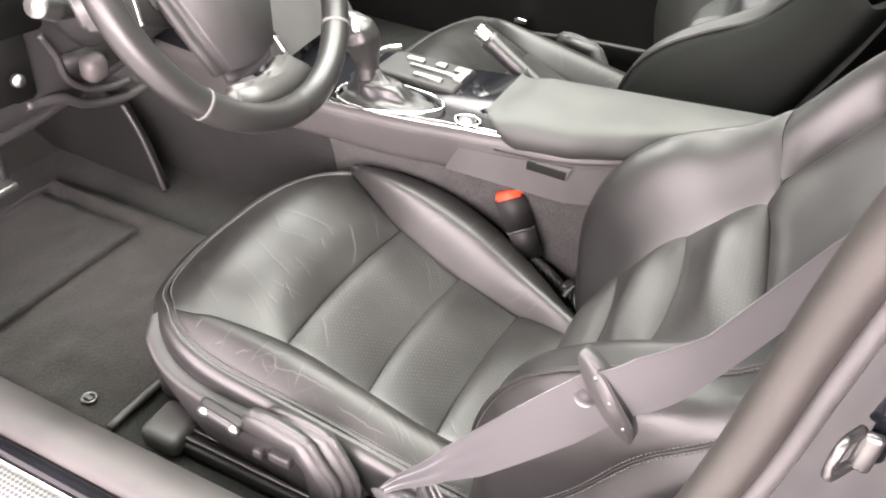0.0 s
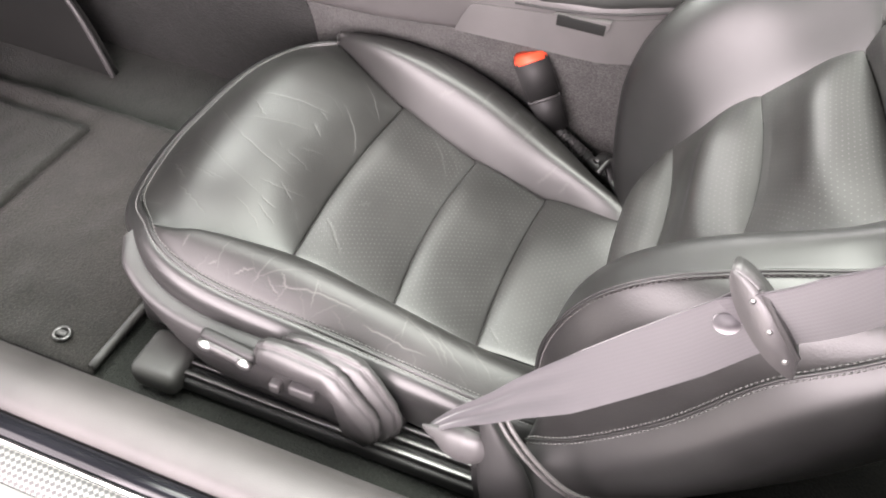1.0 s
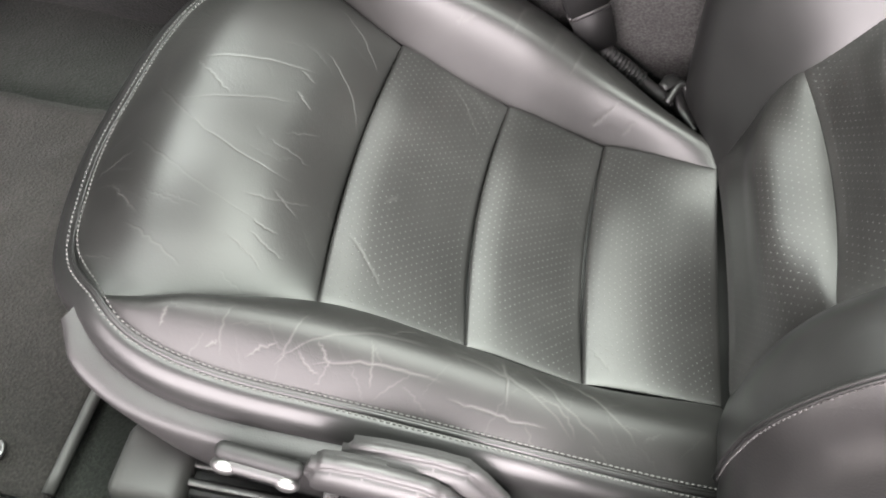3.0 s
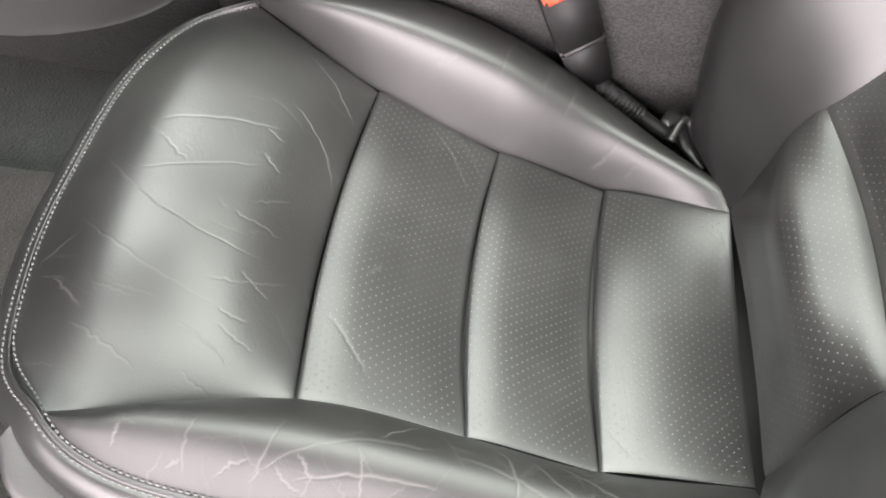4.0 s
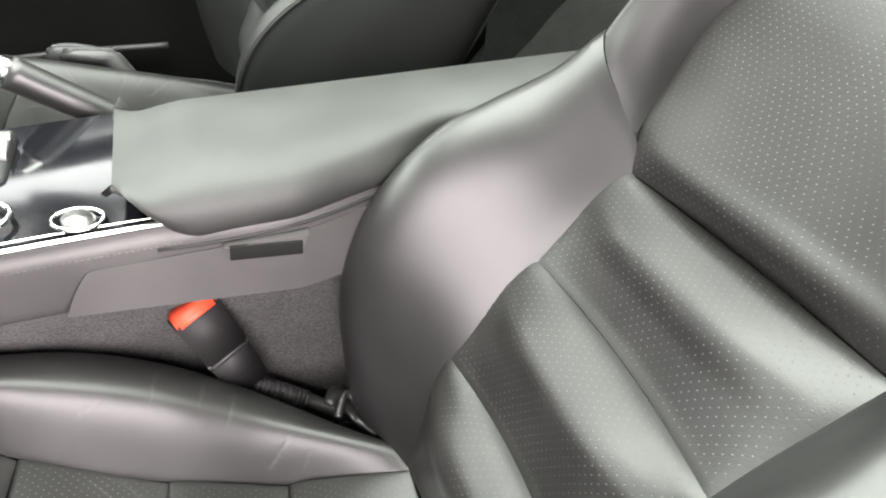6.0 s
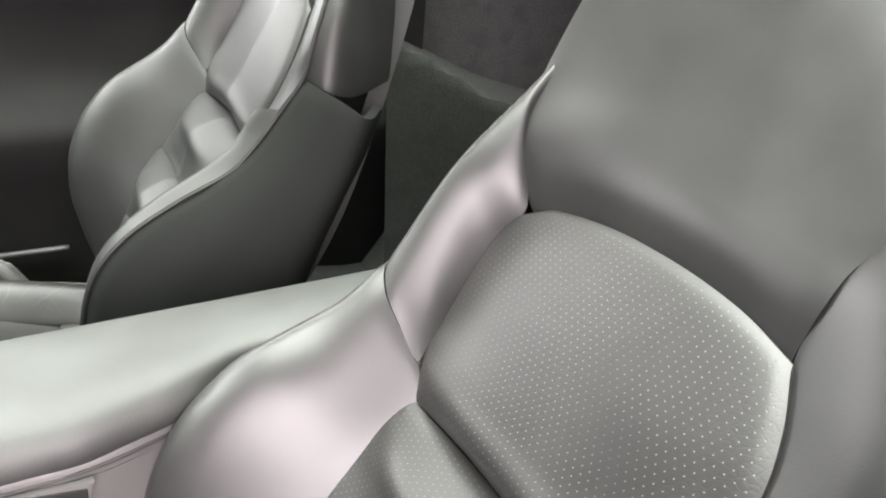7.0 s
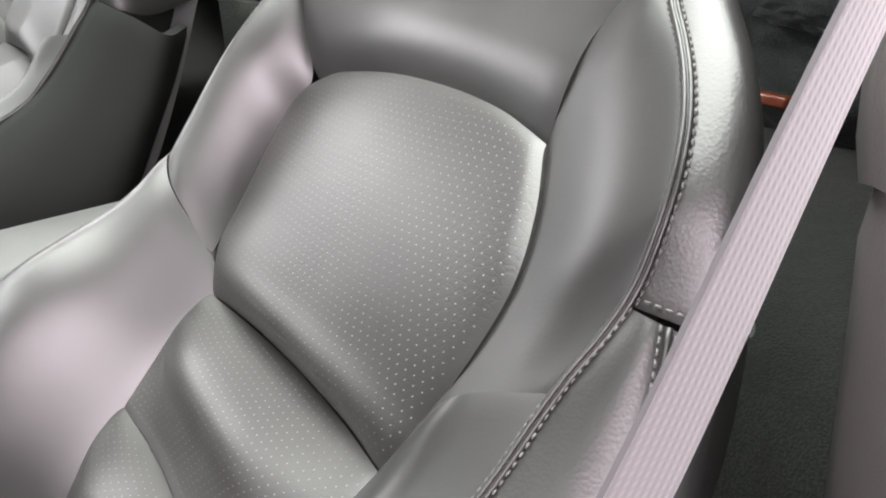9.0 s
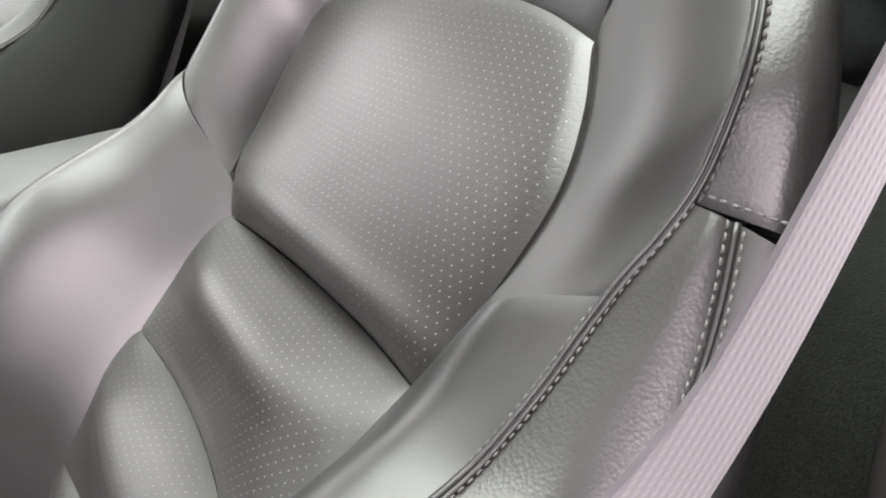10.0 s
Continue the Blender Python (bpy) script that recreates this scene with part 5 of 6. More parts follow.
def ribbon(name, centres, sides, width, parent, label="", foot=None, curl=None):
    """A strap of even width, or gathered to the width foot at its start."""
    c, s = spl(centres, 60), spl(sides, 60)
    s = s / np.linalg.norm(s, axis=1, keepdims=True)
    w = width * np.ones(60) if foot is None else np.interp(np.linspace(0, 1, 60), (0, 0.22, 0.50, 0.85, 1), (foot, width * 0.45, width * 0.80, width, width))
    lift = 0.5 * (width - w) * np.interp(np.linspace(0, 1, 60), (0, 0.35), (0, 1))
    if curl:
        w = np.interp(np.linspace(0, 1, 60), (0, 0.14, 0.25, 1), (width * 1.14, width * 1.08, curl * 1.1, curl))
        lift = -0.5 * (width - w)
    g = np.stack([c + s * (w * (k / 18 - 0.5) + lift)[:, None] for k in range(19)], 1)
    n = normals(g)
    if n.mean((0, 1))[1] > 0:
        n = -n
    if foot:
        # pleats that run out of the gathered end
        a, b = np.linspace(0, 1, 60)[:, None], np.linspace(0, 1, 19)[None, :]
        g = g + n * (0.0011 * np.interp(a, (0, 0.1, 0.3, 0.62), (0, 1, 0.9, 0)) * np.sin(2 * math.pi * (2.3 * b ** 1.3 + 0.25 * a)))[..., None]
        n = normals(g)
        if n.mean((0, 1))[1] > 0:
            n = -n
    # woven face, and a thin edge all round with its own corners
    nu, nv = g.shape[:2]
    u, v = lengths(g)
    verts = g.reshape(-1, 3).tolist()
    uvs = np.stack([u, v], 2).reshape(-1, 2).tolist()
    faces = [(i * nv + j, (i + 1) * nv + j, (i + 1) * nv + j + 1, i * nv + j + 1) for i in range(nu - 1) for j in range(nv - 1)]
    for j in (0, nv - 1):
        for i in range(nu - 1):
            b = len(verts)
            for q in (i, i + 1):
                verts += [g[q, j].tolist(), (g[q, j] - n[q, j] * 0.0012).tolist()]
                uvs += [[u[q, j], v[q, j]]] * 2
            faces.append((b, b + 2, b + 3, b + 1))
    me = bpy.data.meshes.new(name)
    me.from_pydata(verts, [], faces)
    lay = me.uv_layers.new(name="UVMap")
    for loop in me.loops:
        lay.data[loop.index].uv = uvs[loop.vertex_index]
    link(name, me, BELT, parent, label)


ribbon("lap_webbing", [(-0.150, -0.284, 0.446), (-0.128, -0.290, 0.474), (-0.092, -0.293, 0.511), (-0.050, -0.294, 0.570), (0.002, -0.296, 0.647), (0.039, -0.298, 0.702)],
       [(-0.25, 0.9, 0.2), (-0.40, 0.75, 0.45), (-0.62, 0.25, 0.72), (-0.72, 0, 0.70), (-0.75, 0, 0.66), (-0.75, 0, 0.66)], 0.048, belt, "pale grey woven lap webbing", 0.009)
ribbon("shoulder_webbing", [(0.036, -0.3005, 0.697), (0.069, -0.314, 0.744), (0.0955, -0.3245, 0.803), (0.1415, -0.3255, 0.900), (0.191, -0.328, 1.000), (0.27, -0.33, 1.15)],
       [(-0.84, 0, 0.54), (-0.88, -0.14, 0.46), (-0.86, -0.27, 0.43), (-0.781, -0.475, 0.405), (-0.69, -0.63, 0.345), (-0.65, -0.70, 0.3)], 0.040, belt, "pale grey woven shoulder webbing", None, 0.0245)
tongue = new("belt_tongue")
tongue.parent = belt
tagged(tongue, "grey plastic belt tongue")
tongue_way = Vector((0.055, -0.010, -0.062)).normalized()
tongue_out = Vector((-0.15, -0.95, 0.10))
tongue_out = (tongue_out - tongue_way * tongue_out.dot(tongue_way)).normalized()
tongue_m = Matrix.Translation((0.042, -0.304, 0.711)) @ Matrix((tongue_way, tongue_out, tongue_way.cross(tongue_out))).transposed().to_4x4()
lens_plate = [tongue_m @ Vector((0.040 * math.cos(a), 0.0, 0.0105 * math.sin(a) * (1 - 0.25 * math.cos(a) ** 4))) for a in np.linspace(0, 2 * math.pi, 28, endpoint=False)]
part("tongue_plate", prism([p - tongue_out * 0.008 for p in lens_plate], tongue_out, 0.014, 0.003, 3), PLASTIC, tongue)
part("tongue_slot", block((-0.024, 0.0050, -0.0110), (0.026, 0.0068, -0.0075), 0.0008, 2, tongue_m), PLASTIC_DARK, tongue)
for a in (-0.018, 0.004, 0.026):
    part("tongue_rivet", disc(tongue_m @ Vector((a, 0.0062, -0.002)), tongue_out, 0.0018, 0.0012, 12), STEEL, tongue)
part("stop_button", disc((0.026, -0.2985, 0.694), (0, -1, 0.05), 0.0078, 0.0045, 24, 0.0008), BELT, belt, "round grey stop button")
part("anchor_nose", tube([(-0.156, -0.284, 0.445), (-0.153, -0.285, 0.446), (-0.143, -0.287, 0.447), (-0.126, -0.288, 0.446), (-0.108, -0.287, 0.444), (-0.096, -0.284, 0.442)], [0.003, 0.009, 0.0175, 0.0215, 0.020, 0.012], 18, 30, True, 0.55, (0, 1, 0)), PLASTIC, belt, "rounded grey plastic belt anchor cover")
part("anchor_shell", tube([(-0.108, -0.280, 0.488), (-0.103, -0.283, 0.480), (-0.090, -0.287, 0.450), (-0.078, -0.288, 0.410), (-0.070, -0.286, 0.370), (-0.066, -0.284, 0.345)], [0.004, 0.011, 0.021, 0.025, 0.026, 0.020], 18, 36, True, 0.50, (0, 1, 0)), PLASTIC_DARK, belt, "black plastic anchor shell")
for dx, dz in ((0.0, 0.0), (0.006, 0.004)):
    part("anchor_cord", tube([(-0.094 + dx, -0.289, 0.505 + dz), (-0.084 + dx, -0.2955, 0.497 + dz), (-0.068 + dx, -0.2985, 0.480 + dz), (-0.048 + dx, -0.299, 0.460 + dz), (-0.028 + dx, -0.297, 0.444 + dz), (-0.010 + dx, -0.290, 0.432 + dz)], 0.0019, 8, 40), TRIM_LIGHT, belt, "pale grey cord at the anchor")
hang(belt)


# ---- steering wheel and lower dash ----
wheel = thing("steering_wheel", "black leather three-spoke steering wheel with silver lower spoke", "steering wheel", at=(-0.53, -0.02, 0.836))
# wheel plane: local x across the car, local y up the wheel's face, local z to the driver


def on_wheel(pts):
    up = Vector((-math.sin(radians(32)), 0, math.cos(radians(32))))
    out = Vector((math.cos(radians(32)), 0, math.sin(radians(32))))
    c = Vector((-0.482, -0.047, 0.846))
    return [tuple(c + Vector((0, 1, 0)) * x + up * y + out * z) for x, y, z in pts]


rim = on_wheel([(0.1666 * math.cos(a), 0.1666 * math.sin(a), 0) for a in np.linspace(-math.pi / 2, 1.5 * math.pi, 33)])
part("rim", tube(rim, 0.0165, 16, 90, False, 1.0, (math.cos(radians(32)), 0, math.sin(radians(32)))), LEATHER, wheel, "black leather wheel rim")
for a in (radians(-138), radians(-42)):
    p = on_wheel([((0.1666) * math.cos(a), 0.1666 * math.sin(a), 0), (0.1666 * math.cos(a + 0.02), 0.1666 * math.sin(a + 0.02), 0)])
    part("rim_seam", tube(p, 0.0172, 16, 3, True, 1.0, (math.cos(radians(32)), 0, math.sin(radians(32)))), THREAD, wheel, "pale seam on the rim")
FACE = (math.cos(radians(32)), 0, math.sin(radians(32)))
hub = on_wheel([(x, y, -0.060) for x, y in ((-0.070, 0.070), (-0.072, 0.0), (-0.060, -0.055), (-0.046, -0.110), (-0.016, -0.116), (0.020, -0.114), (0.050, -0.104), (0.078, -0.060), (0.086, 0.0), (0.080, 0.070))])
part("hub_pad", prism(hub, FACE, 0.034, 0.012, 4), PLASTIC, wheel, "grey padded wheel hub")
low_spoke = on_wheel([(x, y, -0.046) for x, y in ((-0.056, -0.112), (-0.020, -0.119), (0.010, -0.120), (0.048, -0.108), (0.066, -0.126), (0.084, -0.142), (0.060, -0.158), (0.0, -0.166), (-0.050, -0.160), (-0.062, -0.140))])
part("lower_spoke", prism(low_spoke, FACE, 0.026, 0.007, 3), SPOKE, wheel, "satin grey lower spoke")
for s in (-1, 1):
    sp = on_wheel([(s * x, y, -0.064) for x, y in ((0.045, 0.050), (0.152, 0.045), (0.156, -0.006), (0.100, -0.024), (0.050, -0.036))])
    spoke = part("side_spoke", prism(sp if s > 0 else sp[::-1], FACE, 0.015, 0.005, 3), SPOKE, wheel, "grey side spoke with switches")
    part("bright_edge", tube(on_wheel([(s * 0.090, 0.040, -0.048), (s * 0.091, 0.005, -0.048), (s * 0.098, -0.022, -0.049)]), 0.0024, 8, 16), CHROME, spoke, "thin chrome edge")
    part("spoke_switch", prism(on_wheel([(s * x, y, -0.051) for x, y in ((0.062, 0.005), (0.074, 0.007), (0.074, -0.015), (0.062, -0.017))]), FACE, 0.006, 0.002), PLASTIC_DARK, spoke)
part("badge", disc(on_wheel([(0.022, -0.018, -0.046)])[0], FACE, 0.027, 0.006, 32, 0.002), GLOSS, wheel, "dark plain hub badge")
part("hub_ring", tube(on_wheel([(0.022 + 0.030 * math.cos(a), -0.018 + 0.034 * math.sin(a), -0.043) for a in np.linspace(0, 2 * math.pi, 17)]), 0.003, 8, 40, False), STEEL, wheel, "bright ring round the hub badge")
hang(wheel)

column = thing("steering_column", "black plastic steering column shroud with stalks", "steering column", at=(-0.62, -0.02, 0.79))
part("shroud", tube(on_wheel([(0, 0.025, -0.06), (0, 0.030, -0.12), (0, 0.035, -0.24)]), [0.046, 0.048, 0.050], 20, 16, True), PLASTIC_DARK, column)
part("stalk", tube([(-0.640, -0.05, 0.775), (-0.600, -0.14, 0.80), (-0.585, -0.19, 0.815)], [0.008, 0.009, 0.012], 12, 16), PLASTIC_DARK, column, "black column stalk")
part("stalk_end", tube([(-0.586, -0.185, 0.815), (-0.580, -0.210, 0.826)], [0.0135, 0.012], 14, 6), STEEL, column, "silver-ringed stalk end")
hang(column)

dash = thing("lower_dash", "dark grey plastic lower dashboard with switches", "dashboard", at=(-0.85, 0.1, 0.6))
rows = [[(-0.70, -0.36, 0.86), (-0.72, -0.1, 0.86), (-0.74, 0.2, 0.86)], [(-0.71, -0.36, 0.74), (-0.74, -0.1, 0.72), (-0.76, 0.2, 0.72)],
        [(-0.74, -0.36, 0.62), (-0.77, -0.1, 0.60), (-0.80, 0.2, 0.62)], [(-0.90, -0.36, 0.575), (-0.92, -0.1, 0.565), (-0.94, 0.2, 0.58)]]
part("knee_panel", loft_bm(rows, 20, 24, 0.02, (1, 0, -0.4)), PLASTIC, dash, "dark grey knee panel")
part("panel_lip", tube([(-0.742, -0.33, 0.622), (-0.765, -0.15, 0.600), (-0.785, 0.0, 0.603), (-0.80, 0.15, 0.615)], 0.011, 10, 30), PLASTIC, dash)
part("knob_slot", prism([(-0.752, -0.064, 0.678), (-0.752, 0.016, 0.670), (-0.752, 0.016, 0.640), (-0.752, -0.056, 0.648)], (1, 0, 0.1), 0.010, 0.004), PLASTIC_DARK, dash, "dark slot")
part("pull_knob", block((-0.745, -0.042, 0.634), (-0.715, -0.006, 0.672), 0.014, 5), TRIM, dash, "grey release knob")
part("pocket_rim", tube([(-0.742, -0.085, 0.715), (-0.744, -0.067, 0.680), (-0.748, -0.055, 0.646), (-0.752, -0.024, 0.617), (-0.756, 0.020, 0.600), (-0.758, 0.060, 0.596)], 0.005, 12, 40), PLASTIC, dash, "rounded rim of the dash pocket")
part("pocket_lip", tube([(-0.750, -0.120, 0.632), (-0.752, -0.066, 0.620), (-0.758, -0.022, 0.592), (-0.762, 0.046, 0.572), (-0.765, 0.10, 0.570)], [0.006, 0.008, 0.007, 0.007, 0.006], 12, 40), PLASTIC, dash)
part("dash_upper", loft_bm([[(-0.70, -0.36, 0.86), (-0.74, 0.35, 0.86), (-0.74, 1.2, 0.86)], [(-0.76, -0.36, 0.96), (-0.80, 0.35, 0.97), (-0.80, 1.2, 0.96)], [(-1.2, -0.36, 1.0), (-1.2, 0.35, 1.0), (-1.2, 1.2, 1.0)]], 20, 12, 0.03, (1, 0, 1)), PLASTIC_DARK, dash)
part("side_panel", prism([(-0.742, -0.34, 0.80), (-0.742, -0.112, 0.78), (-0.752, -0.104, 0.640), (-0.752, -0.34, 0.650)], (1, 0, 0.1), 0.012, 0.005), PLASTIC, dash)
part("dark_vent", prism([(-0.722, -0.34, 0.86), (-0.722, -0.090, 0.84), (-0.730, -0.092, 0.730), (-0.730, -0.34, 0.745)], (1, 0, 0.1), 0.010, 0.004), PLASTIC_DARK, dash, "dark vent panel")
part("round_switch", disc((-0.727, -0.140, 0.680), (1, 0, 0.1), 0.008, 0.012, 20, 0.002), STEEL, dash, "silver round switch")
part("glove_side", loft_bm([[(-0.74, 0.52, 0.86), (-0.74, 1.24, 0.86)], [(-0.78, 0.52, 0.62), (-0.78, 1.24, 0.62)], [(-0.95, 0.52, 0.56), (-0.95, 1.24, 0.56)]], 12, 16, 0.02, (1, 0, -0.3)), PLASTIC_DARK, dash)
part("centre_stack", loft_bm([[(-0.70, 0.17, 0.90), (-0.70, 0.28, 0.91), (-0.70, 0.39, 0.90)], [(-0.66, 0.17, 0.76), (-0.66, 0.28, 0.77), (-0.66, 0.39, 0.76)], [(-0.57, 0.172, 0.63), (-0.57, 0.28, 0.64), (-0.57, 0.38, 0.63)]], 14, 16, 0.03, (1, 0, 0.4)), PLASTIC, dash, "grey centre stack with control rows")
for k in range(3):
    for j in range(3):
        x = -0.640 + 0.02 * k
        part("stack_button", block((x - 0.004, 0.245 + 0.045 * j, 0.728 - 0.033 * k), (x + 0.006, 0.270 + 0.045 * j, 0.738 - 0.033 * k), 0.003), STEEL if (j + k) % 3 == 0 else PLASTIC_DARK, dash)
part("stack_edge", tube([(-0.69, 0.172, 0.86), (-0.655, 0.172, 0.76), (-0.565, 0.176, 0.64)], 0.004, 8, 24), CHROME, dash, "thin bright edge of the centre stack")
hang(dash)

kick = thing("footwell_side_panel", "black plastic panel on the tunnel in the footwell", "trim panel", at=(-0.95, 0.19, 0.32))
part("panel", loft_bm([[(-1.15, 0.185, 0.31), (-0.98, 0.182, 0.31), (-0.842, 0.178, 0.31)], [(-1.15, 0.172, 0.40), (-0.98, 0.170, 0.40), (-0.860, 0.1666, 0.40)], [(-1.15, 0.165, 0.47), (-0.99, 0.165, 0.475), (-0.895, 0.165, 0.47)]], 14, 10, 0.012, (0, -1, 0.2)), MATTE, kick)
part("panel_edge", tube([(-0.842, 0.176, 0.312), (-0.850, 0.170, 0.36), (-0.868, 0.166, 0.42), (-0.895, 0.164, 0.47)], 0.004, 8, 24), PLASTIC, kick, "pale worn panel edge")
hang(kick)
for y, x, z in ((-0.15, -1.00, 0.46), (-0.02, -1.02, 0.47)):
    pedal = thing("pedal", "black rubber foot pedal in the dark footwell", "pedal", "pedals", at=(x, y, z))
    part("pedal_pad", block((x - 0.01, y - 0.03, z - 0.03), (x + 0.008, y + 0.03, z + 0.03), 0.004), RUBBER, pedal)
    part("pedal_arm", tube([(x - 0.01, y, z), (x - 0.07, y, z + 0.10), (x - 0.12, y, z + 0.30)], 0.008, 8, 12), PLASTIC_DARK, pedal)
    hang(pedal)
release = thing("bonnet_release", "grey metal bonnet release lever below the dash", "release lever", at=(-0.76, -0.18, 0.57))
part("lever_plate", block((-0.80, -0.200, 0.538), (-0.738, -0.166, 0.549), 0.004), STEEL, release)
part("lever_bracket", block((-0.78, -0.175, 0.545), (-0.755, -0.165, 0.62), 0.003), PLASTIC_DARK, release)
hang(release)

# ---- door opening behind the seat ----
strip = thing("door_seal", "black rubber door seal along the rear of the door opening", "door seal", kind="structure", at=(0.13, -0.42, 0.5))
seal = [(0.215, -0.425, 1.30), (0.170, -0.43, 1.12), (0.140, -0.425, 0.98), (0.130, -0.42, 0.90), (0.122, -0.42, 0.82), (0.105, -0.418, 0.72), (0.075, -0.415, 0.62), (0.02, -0.41, 0.52), (-0.06, -0.405, 0.45), (-0.16, -0.400, 0.415)]
part("seal_bulb", tube(seal, 0.013, 14, 60, True), SEAL, strip)
part("seal_lip", tube([(p[0] + 0.016, p[1] - 0.004, p[2]) for p in seal], 0.006, 10, 60), PLASTIC, strip)
hang(strip)
jamb = [[(p[0] + 0.020, p[1] - 0.006, p[2]) for p in seal], [(p[0] + 0.07, p[1] - 0.03, p[2] - 0.01) for p in seal], [(p[0] + 0.10, p[1] - 0.10, p[2] - 0.02) for p in seal], [(p[0] + 0.45, p[1] - 0.14, p[2]) for p in seal]]
setting("door_jamb", loft_bm(jamb, 40, 16, 0.012, (-0.4, -1, 0.2)), PAINT, "dark blue gloss painted door jamb")
striker = thing("door_striker", "bright metal door striker on the painted jamb", "door striker", at=(0.165, -0.44, 0.868))
part("striker_loop", tube([(0.160, -0.436, 0.878), (0.152, -0.452, 0.880), (0.152, -0.454, 0.862), (0.162, -0.438, 0.858)], 0.0025, 10, 20), RAIL, striker)
part("striker_plate", block((0.160, -0.441, 0.857), (0.170, -0.435, 0.880), 0.003), RAIL, striker)
hang(striker)

# the driver's door, swung open ahead; unseen, added to keep light off the footwell
door_line = [(-0.98, -0.47), (-1.12, -0.80), (-1.30, -1.20), (-1.40, -1.42)]
setting("door_2", loft_bm([[(x, y, 0.30) for x, y in door_line], [(x + 0.05, y, 0.55) for x, y in door_line], [(x + 0.06, y, 0.66) for x, y in door_line], [(x, y, 0.93) for x, y in door_line]], 20, 20, 0.09, (1, -0.3, 0)), PLASTIC_DARK, "unseen black open driver's door that blocks light from ahead")

# quarter trim behind the driver
quarter = [[(0.20, -0.40, 1.25), (0.32, -0.385, 1.20), (0.55, -0.36, 1.16)], [(0.165, -0.405, 1.0), (0.32, -0.375, 0.98), (0.60, -0.345, 0.96)], [(0.150, -0.40, 0.80), (0.32, -0.365, 0.78), (0.60, -0.34, 0.78)],
           [(0.11, -0.395, 0.60), (0.30, -0.36, 0.58), (0.60, -0.34, 0.58)], [(0.06, -0.385, 0.42), (0.30, -0.35, 0.40), (0.60, -0.34, 0.40)], [(0.06, -0.38, 0.30), (0.30, -0.345, 0.30), (0.60, -0.34, 0.30)]]
setting("quarter_trim", loft_bm(quarter, 24, 24, 0.02, (0, 1, 0)), TRIM, "grey trim panel behind the driver's seat")
def pillar(name, edge, label):
    """A rounded trim column: edge holds its front inner corner from the foot up, as (x, y, z)."""
    rows = [[(x + 0.06, y - 0.075, z) for x, y, z in edge], [(x + 0.006, y - 0.040, z) for x, y, z in edge], [(x - 0.001, y - 0.014, z) for x, y, z in edge],
            [(x + 0.006, y + 0.002, z) for x, y, z in edge], [(x + 0.030, y + 0.010, z - 0.004) for x, y, z in edge], [(x + 0.30, y + 0.005, z - 0.03) for x, y, z in edge]]
    setting(name, loft_bm(rows, 24, 24, 0.012, (-1, 0.5, 0)), TRIM, label)


pillar("pillar_trim", [(0.272, -0.248, 0.822), (0.268, -0.245, 0.850), (0.264, -0.246, 0.93), (0.262, -0.252, 1.05), (0.270, -0.27, 1.22)], "grey upper pillar trim with a curved lower edge")
pillar("pillar_trim_lower", [(0.31, -0.250, 0.30), (0.302, -0.250, 0.55), (0.285, -0.248, 0.75), (0.277, -0.248, 0.812), (0.279, -0.250, 0.819)], "grey lower pillar trim behind the seat")

# ---- behind the seats: bulkhead, cargo floor, clutter ----
setting("cargo_step", loft_bm([[(0.34, -0.36, 0.30), (0.34, 0.4, 0.30), (0.34, 1.24, 0.30)], [(0.44, -0.36, 0.46), (0.44, 0.4, 0.46), (0.44, 1.24, 0.46)], [(0.52, -0.36, 0.56), (0.52, 0.4, 0.56), (0.52, 1.24, 0.56)],
                               [(0.75, -0.36, 0.60), (0.75, 0.4, 0.60), (0.75, 1.24, 0.60)], [(1.9, -0.36, 0.66), (1.9, 0.4, 0.66), (1.9, 1.24, 0.66)]], 30, 30, 0.02, (-0.3, 0, 1)), CARPET, "dark carpeted step and cargo floor")
setting("wheel_hump", loft_bm([[(0.33, 1.13, 0.80), (0.42, 1.13, 0.77), (0.6, 1.13, 0.69), (0.9, 1.13, 0.62)], [(0.35, 1.07, 0.785), (0.43, 1.03, 0.745), (0.58, 0.99, 0.67), (0.9, 0.98, 0.60)], [(0.36, 1.05, 0.76), (0.44, 1.00, 0.715), (0.59, 0.96, 0.64), (0.9, 0.95, 0.58)], [(0.36, 1.03, 0.30), (0.44, 0.97, 0.30), (0.60, 0.92, 0.30), (0.9, 0.9, 0.30)]], 20, 24, 0.02, (-0.3, -1, 0.3)), CARPET, "carpeted wheel hump behind the passenger seat")
setting("tail_wall", block((1.9, -0.4, 0.3), (1.95, 1.3, 1.2), 0), HEADLINER, "dark carpeted tail wall", False)
bag = thing("dark_bag", "crumpled black cloth bag lying in the cargo area", "bag", at=(1.12, 0.42, 0.61))


def crumple(center, size, seed, sub=5):
    bm = bmesh.new()
    bmesh.ops.create_icosphere(bm, subdivisions=sub, radius=1)
    for v in bm.verts:
        d = v.co.normalized()
        k = 1 + 0.22 * noise.noise(d * 1.6 + Vector((seed, 0, 0))) + 0.16 * abs(noise.noise(d * 4 + Vector((0, seed, 0)))) + 0.05 * noise.noise(d * 11)
        v.co = Vector((d.x * size[0], d.y * size[1], d.z * size[2])) * k + Vector(center)
    return bm


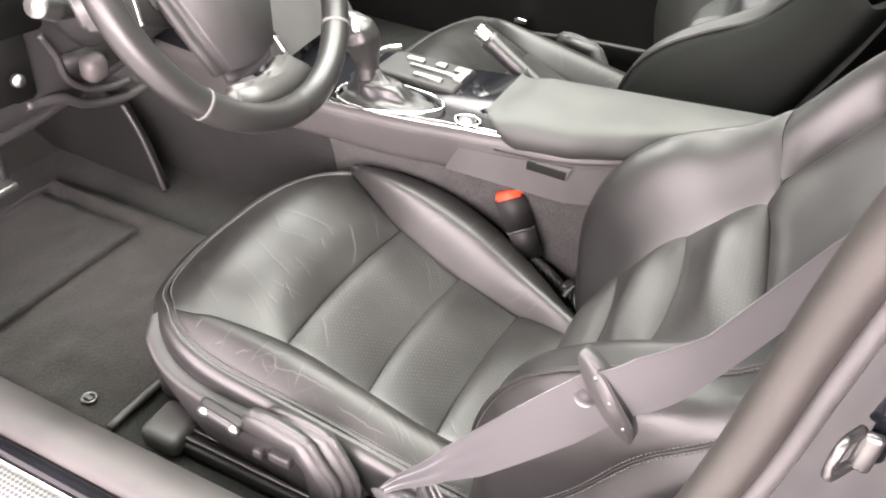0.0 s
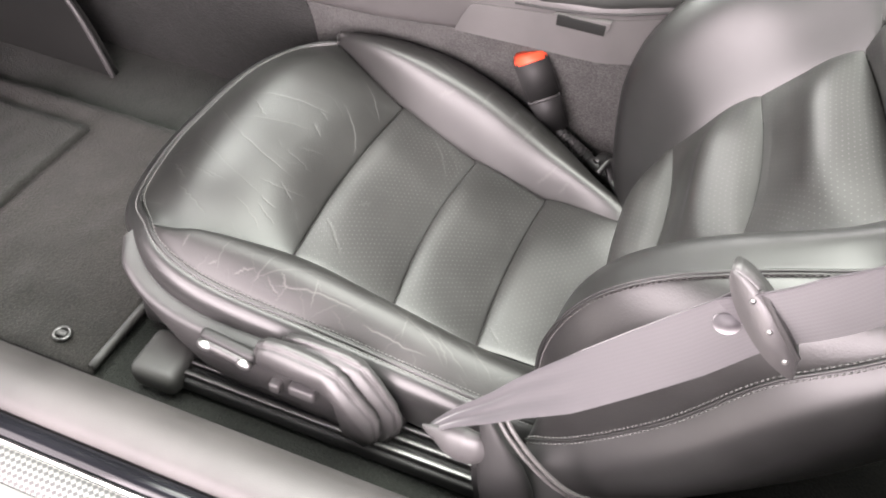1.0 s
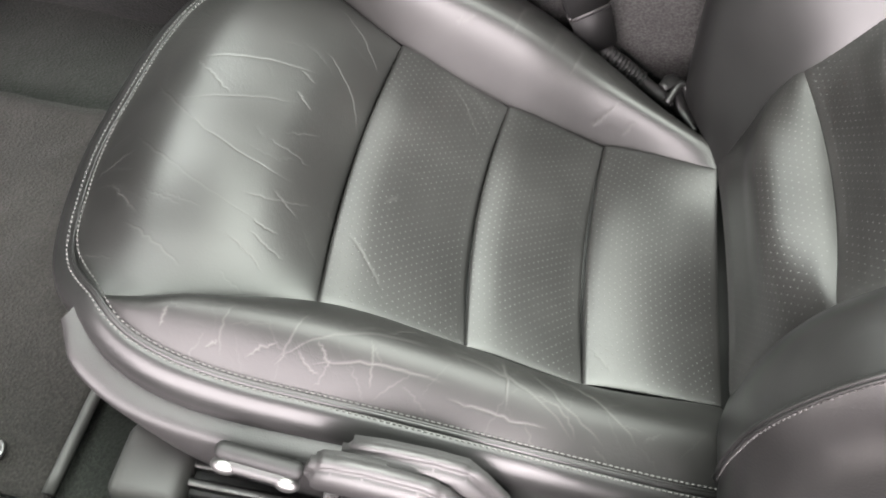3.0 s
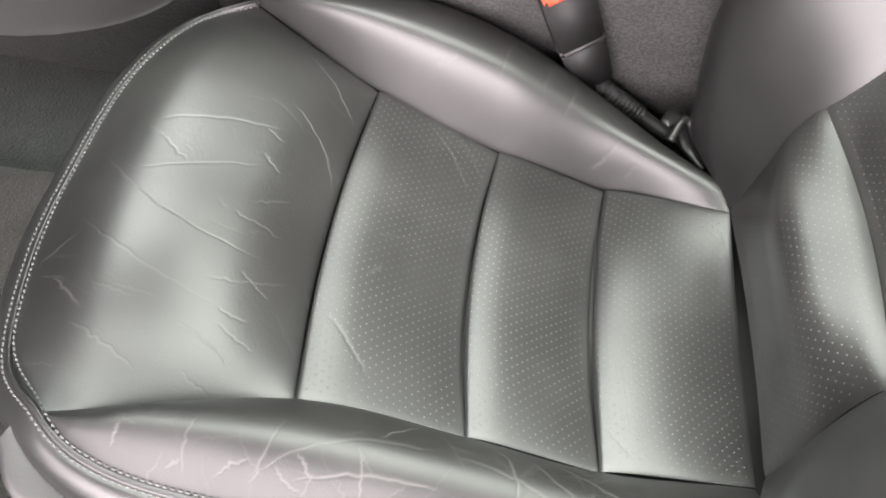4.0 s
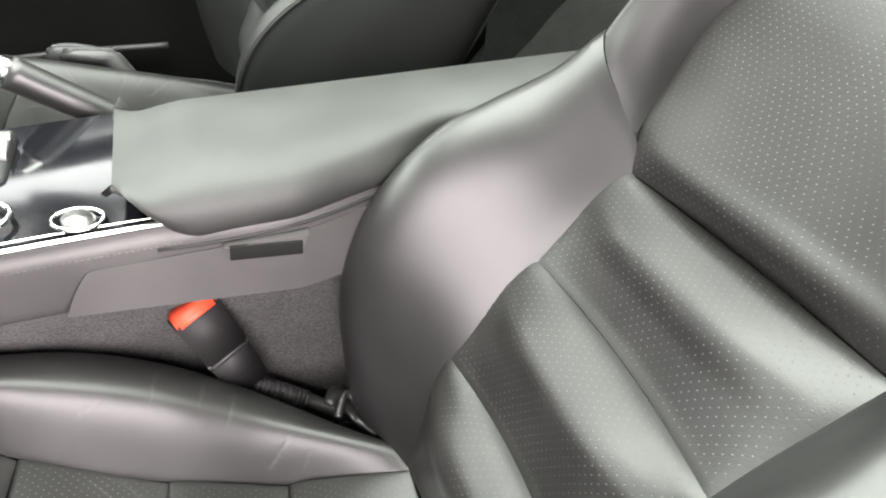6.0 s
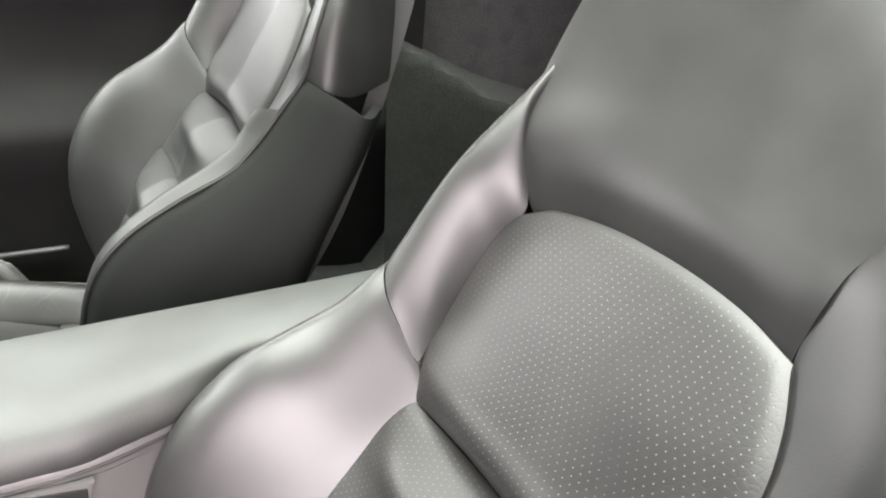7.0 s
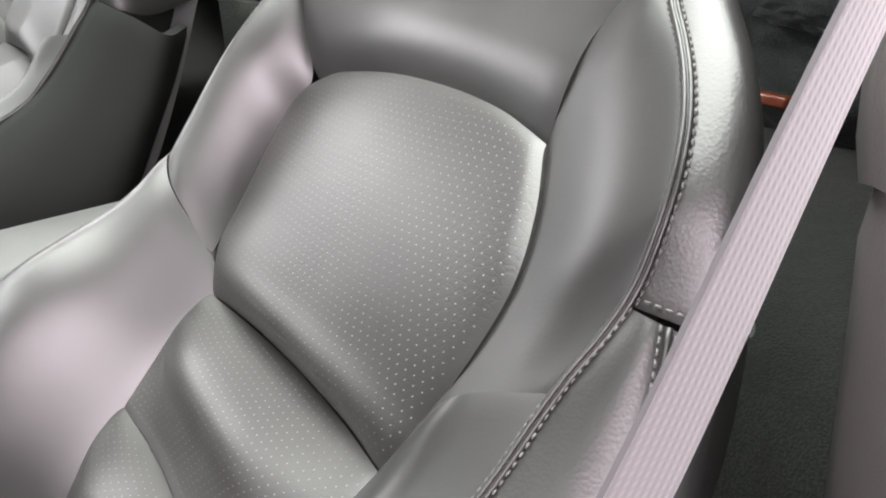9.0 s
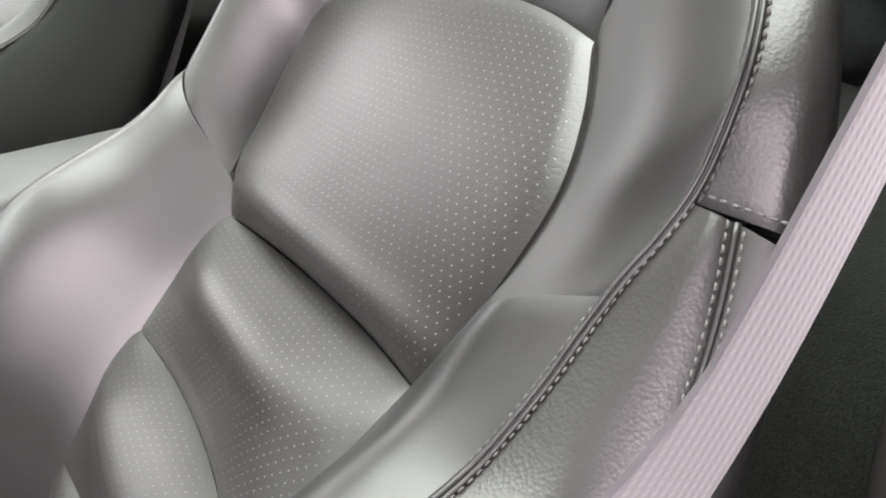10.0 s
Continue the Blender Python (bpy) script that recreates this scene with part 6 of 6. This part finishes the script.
part("bag_cloth", crumple((1.12, 0.42, 0.72), (0.20, 0.36, 0.15), 3.1), CLOTH_DARK, bag)
part("bag_fold", crumple((1.02, 0.30, 0.80), (0.10, 0.20, 0.05), 5.7), CLOTH_DARK, bag)
part("bag_strap", tube([(0.96, 0.10, 0.66), (0.93, 0.22, 0.74), (0.95, 0.36, 0.80), (1.00, 0.52, 0.78)], 0.011, 8, 40, True, 0.3), RUBBER, bag, "black webbing strap")
hang(bag)
rag = thing("white_cloth", "crumpled white cloth on the dark bag", "cloth", at=(1.04, 0.40, 0.83))
part("cloth", crumple((1.04, 0.40, 0.845), (0.045, 0.085, 0.028), 7.3), CLOTH_WHITE, rag)
hang(rag)
lens = thing("amber_reflector", "small amber reflector lying in the cargo area", "reflector", at=(0.90, 0.31, 0.67))
part("lens", block((0.890, 0.285, 0.668), (0.91, 0.350, 0.685), 0.005), AMBER, lens)
hang(lens)

# ---- passenger side ----
pdoor = [[(-1.2, 1.14, 0.30), (0.1, 1.14, 0.30), (0.45, 1.14, 0.30)], [(-1.2, 1.10, 0.48), (0.1, 1.10, 0.48), (0.45, 1.10, 0.48)], [(-1.2, 1.05, 0.62), (0.1, 1.05, 0.62), (0.45, 1.06, 0.62)],
         [(-1.2, 1.07, 0.66), (0.1, 1.07, 0.66), (0.45, 1.08, 0.66)], [(-1.2, 1.11, 0.72), (0.1, 1.11, 0.72), (0.45, 1.11, 0.72)], [(-1.2, 1.10, 0.84), (0.1, 1.10, 0.86), (0.45, 1.10, 0.87)]]
setting("door_1", loft_bm(pdoor, 30, 30, 0.03, (0, -1, 0.2)), MATTE, "dull black passenger door panel with armrest")
setting("door_1_upper_panel", loft_bm([[(-1.2, 1.072, 0.845), (-0.1, 1.072, 0.858), (0.45, 1.078, 0.905)], [(-1.2, 1.066, 0.90), (-0.1, 1.066, 0.91), (0.45, 1.07, 0.95)], [(-1.2, 1.10, 0.99), (-0.1, 1.10, 1.0), (0.45, 1.10, 1.01)]], 20, 10, 0.03, (0, -1, 0.2)), MATTE, "black padded upper panel of the passenger door")
handle = thing("grab_bar", "bright inner pull bar on the passenger door", "pull bar", at=(-0.52, 1.07, 0.42))
part("handle_bar", block((-0.536, 1.065, 0.414), (-0.503, 1.11, 0.427), 0.004), CHROME, handle)
hang(handle)
setting("door_1_trim_line", tube([(-0.574, 1.105, 0.372), (-0.388, 1.10, 0.397), (-0.211, 1.10, 0.408)], 0.006, 8, 24), PLASTIC, "pale trim line on the passenger door")
setting("hatch", loft_bm([[(0.5, -0.42, 1.33), (0.5, 0.41, 1.39), (0.5, 1.24, 1.33)], [(1.95, -0.42, 1.10), (1.95, 0.41, 1.15), (1.95, 1.24, 1.10)]], 14, 12, 0.03, (0, 0, 1)), HEADLINER, "dark hatch lining")
setting("quarter_wall", block((0.60, -0.40, 0.30), (1.95, -0.37, 1.2), 0), HEADLINER, "dark carpeted side of the cargo area", False)
setting("quarter_wall_far", block((0.45, 1.145, 0.30), (1.95, 1.175, 1.3), 0), HEADLINER, "dark carpeted far side of the cargo area", False)
# tinted removable roof panel between the door rails, windscreen and its pillars;
# all unseen, added to dim and bound the lamps outside
roof = [[(-0.46, -0.34, 1.235), (-0.46, 0.38, 1.265), (-0.46, 1.12, 1.235)], [(0.05, -0.33, 1.25), (0.05, 0.38, 1.285), (0.05, 1.11, 1.25)], [(0.50, -0.34, 1.245), (0.50, 0.38, 1.28), (0.50, 1.12, 1.245)]]
setting("roof_panel", loft_bm(roof, 16, 16, 0.004, (0, 0, 1)), ROOF_GLASS, "unseen tinted roof panel that dims the lamp above")
screen = [[(-0.47, -0.33, 1.230), (-0.47, 0.38, 1.260), (-0.47, 1.11, 1.230)], [(-0.82, -0.35, 1.125), (-0.84, 0.38, 1.145), (-0.82, 1.13, 1.125)], [(-1.18, -0.38, 0.985), (-1.24, 0.38, 0.99), (-1.18, 1.16, 0.985)]]
setting("windscreen", loft_bm(screen, 16, 16, 0.005, (-0.4, 0, 1)), WINDOW_GLASS, "faintly green windscreen")
for y, q in ((-0.335, -0.385), (1.12, 1.17)):
    setting("screen_pillar", tube([(-0.45, y, 1.225), (-0.82, (y + q) / 2, 1.12), (-1.20, q, 0.97)], 0.026, 10, 24, True, 0.7), PLASTIC_DARK, "black pillar beside the windscreen")
for y in (-0.335, 1.12):
    setting("roof_rail", tube([(-0.62, y, 1.12), (-0.42, y, 1.225), (0.05, y * 1.0, 1.24), (0.50, y, 1.235)], 0.022, 10, 30, True, 0.7), PLASTIC_DARK, "black roof rail above the door")
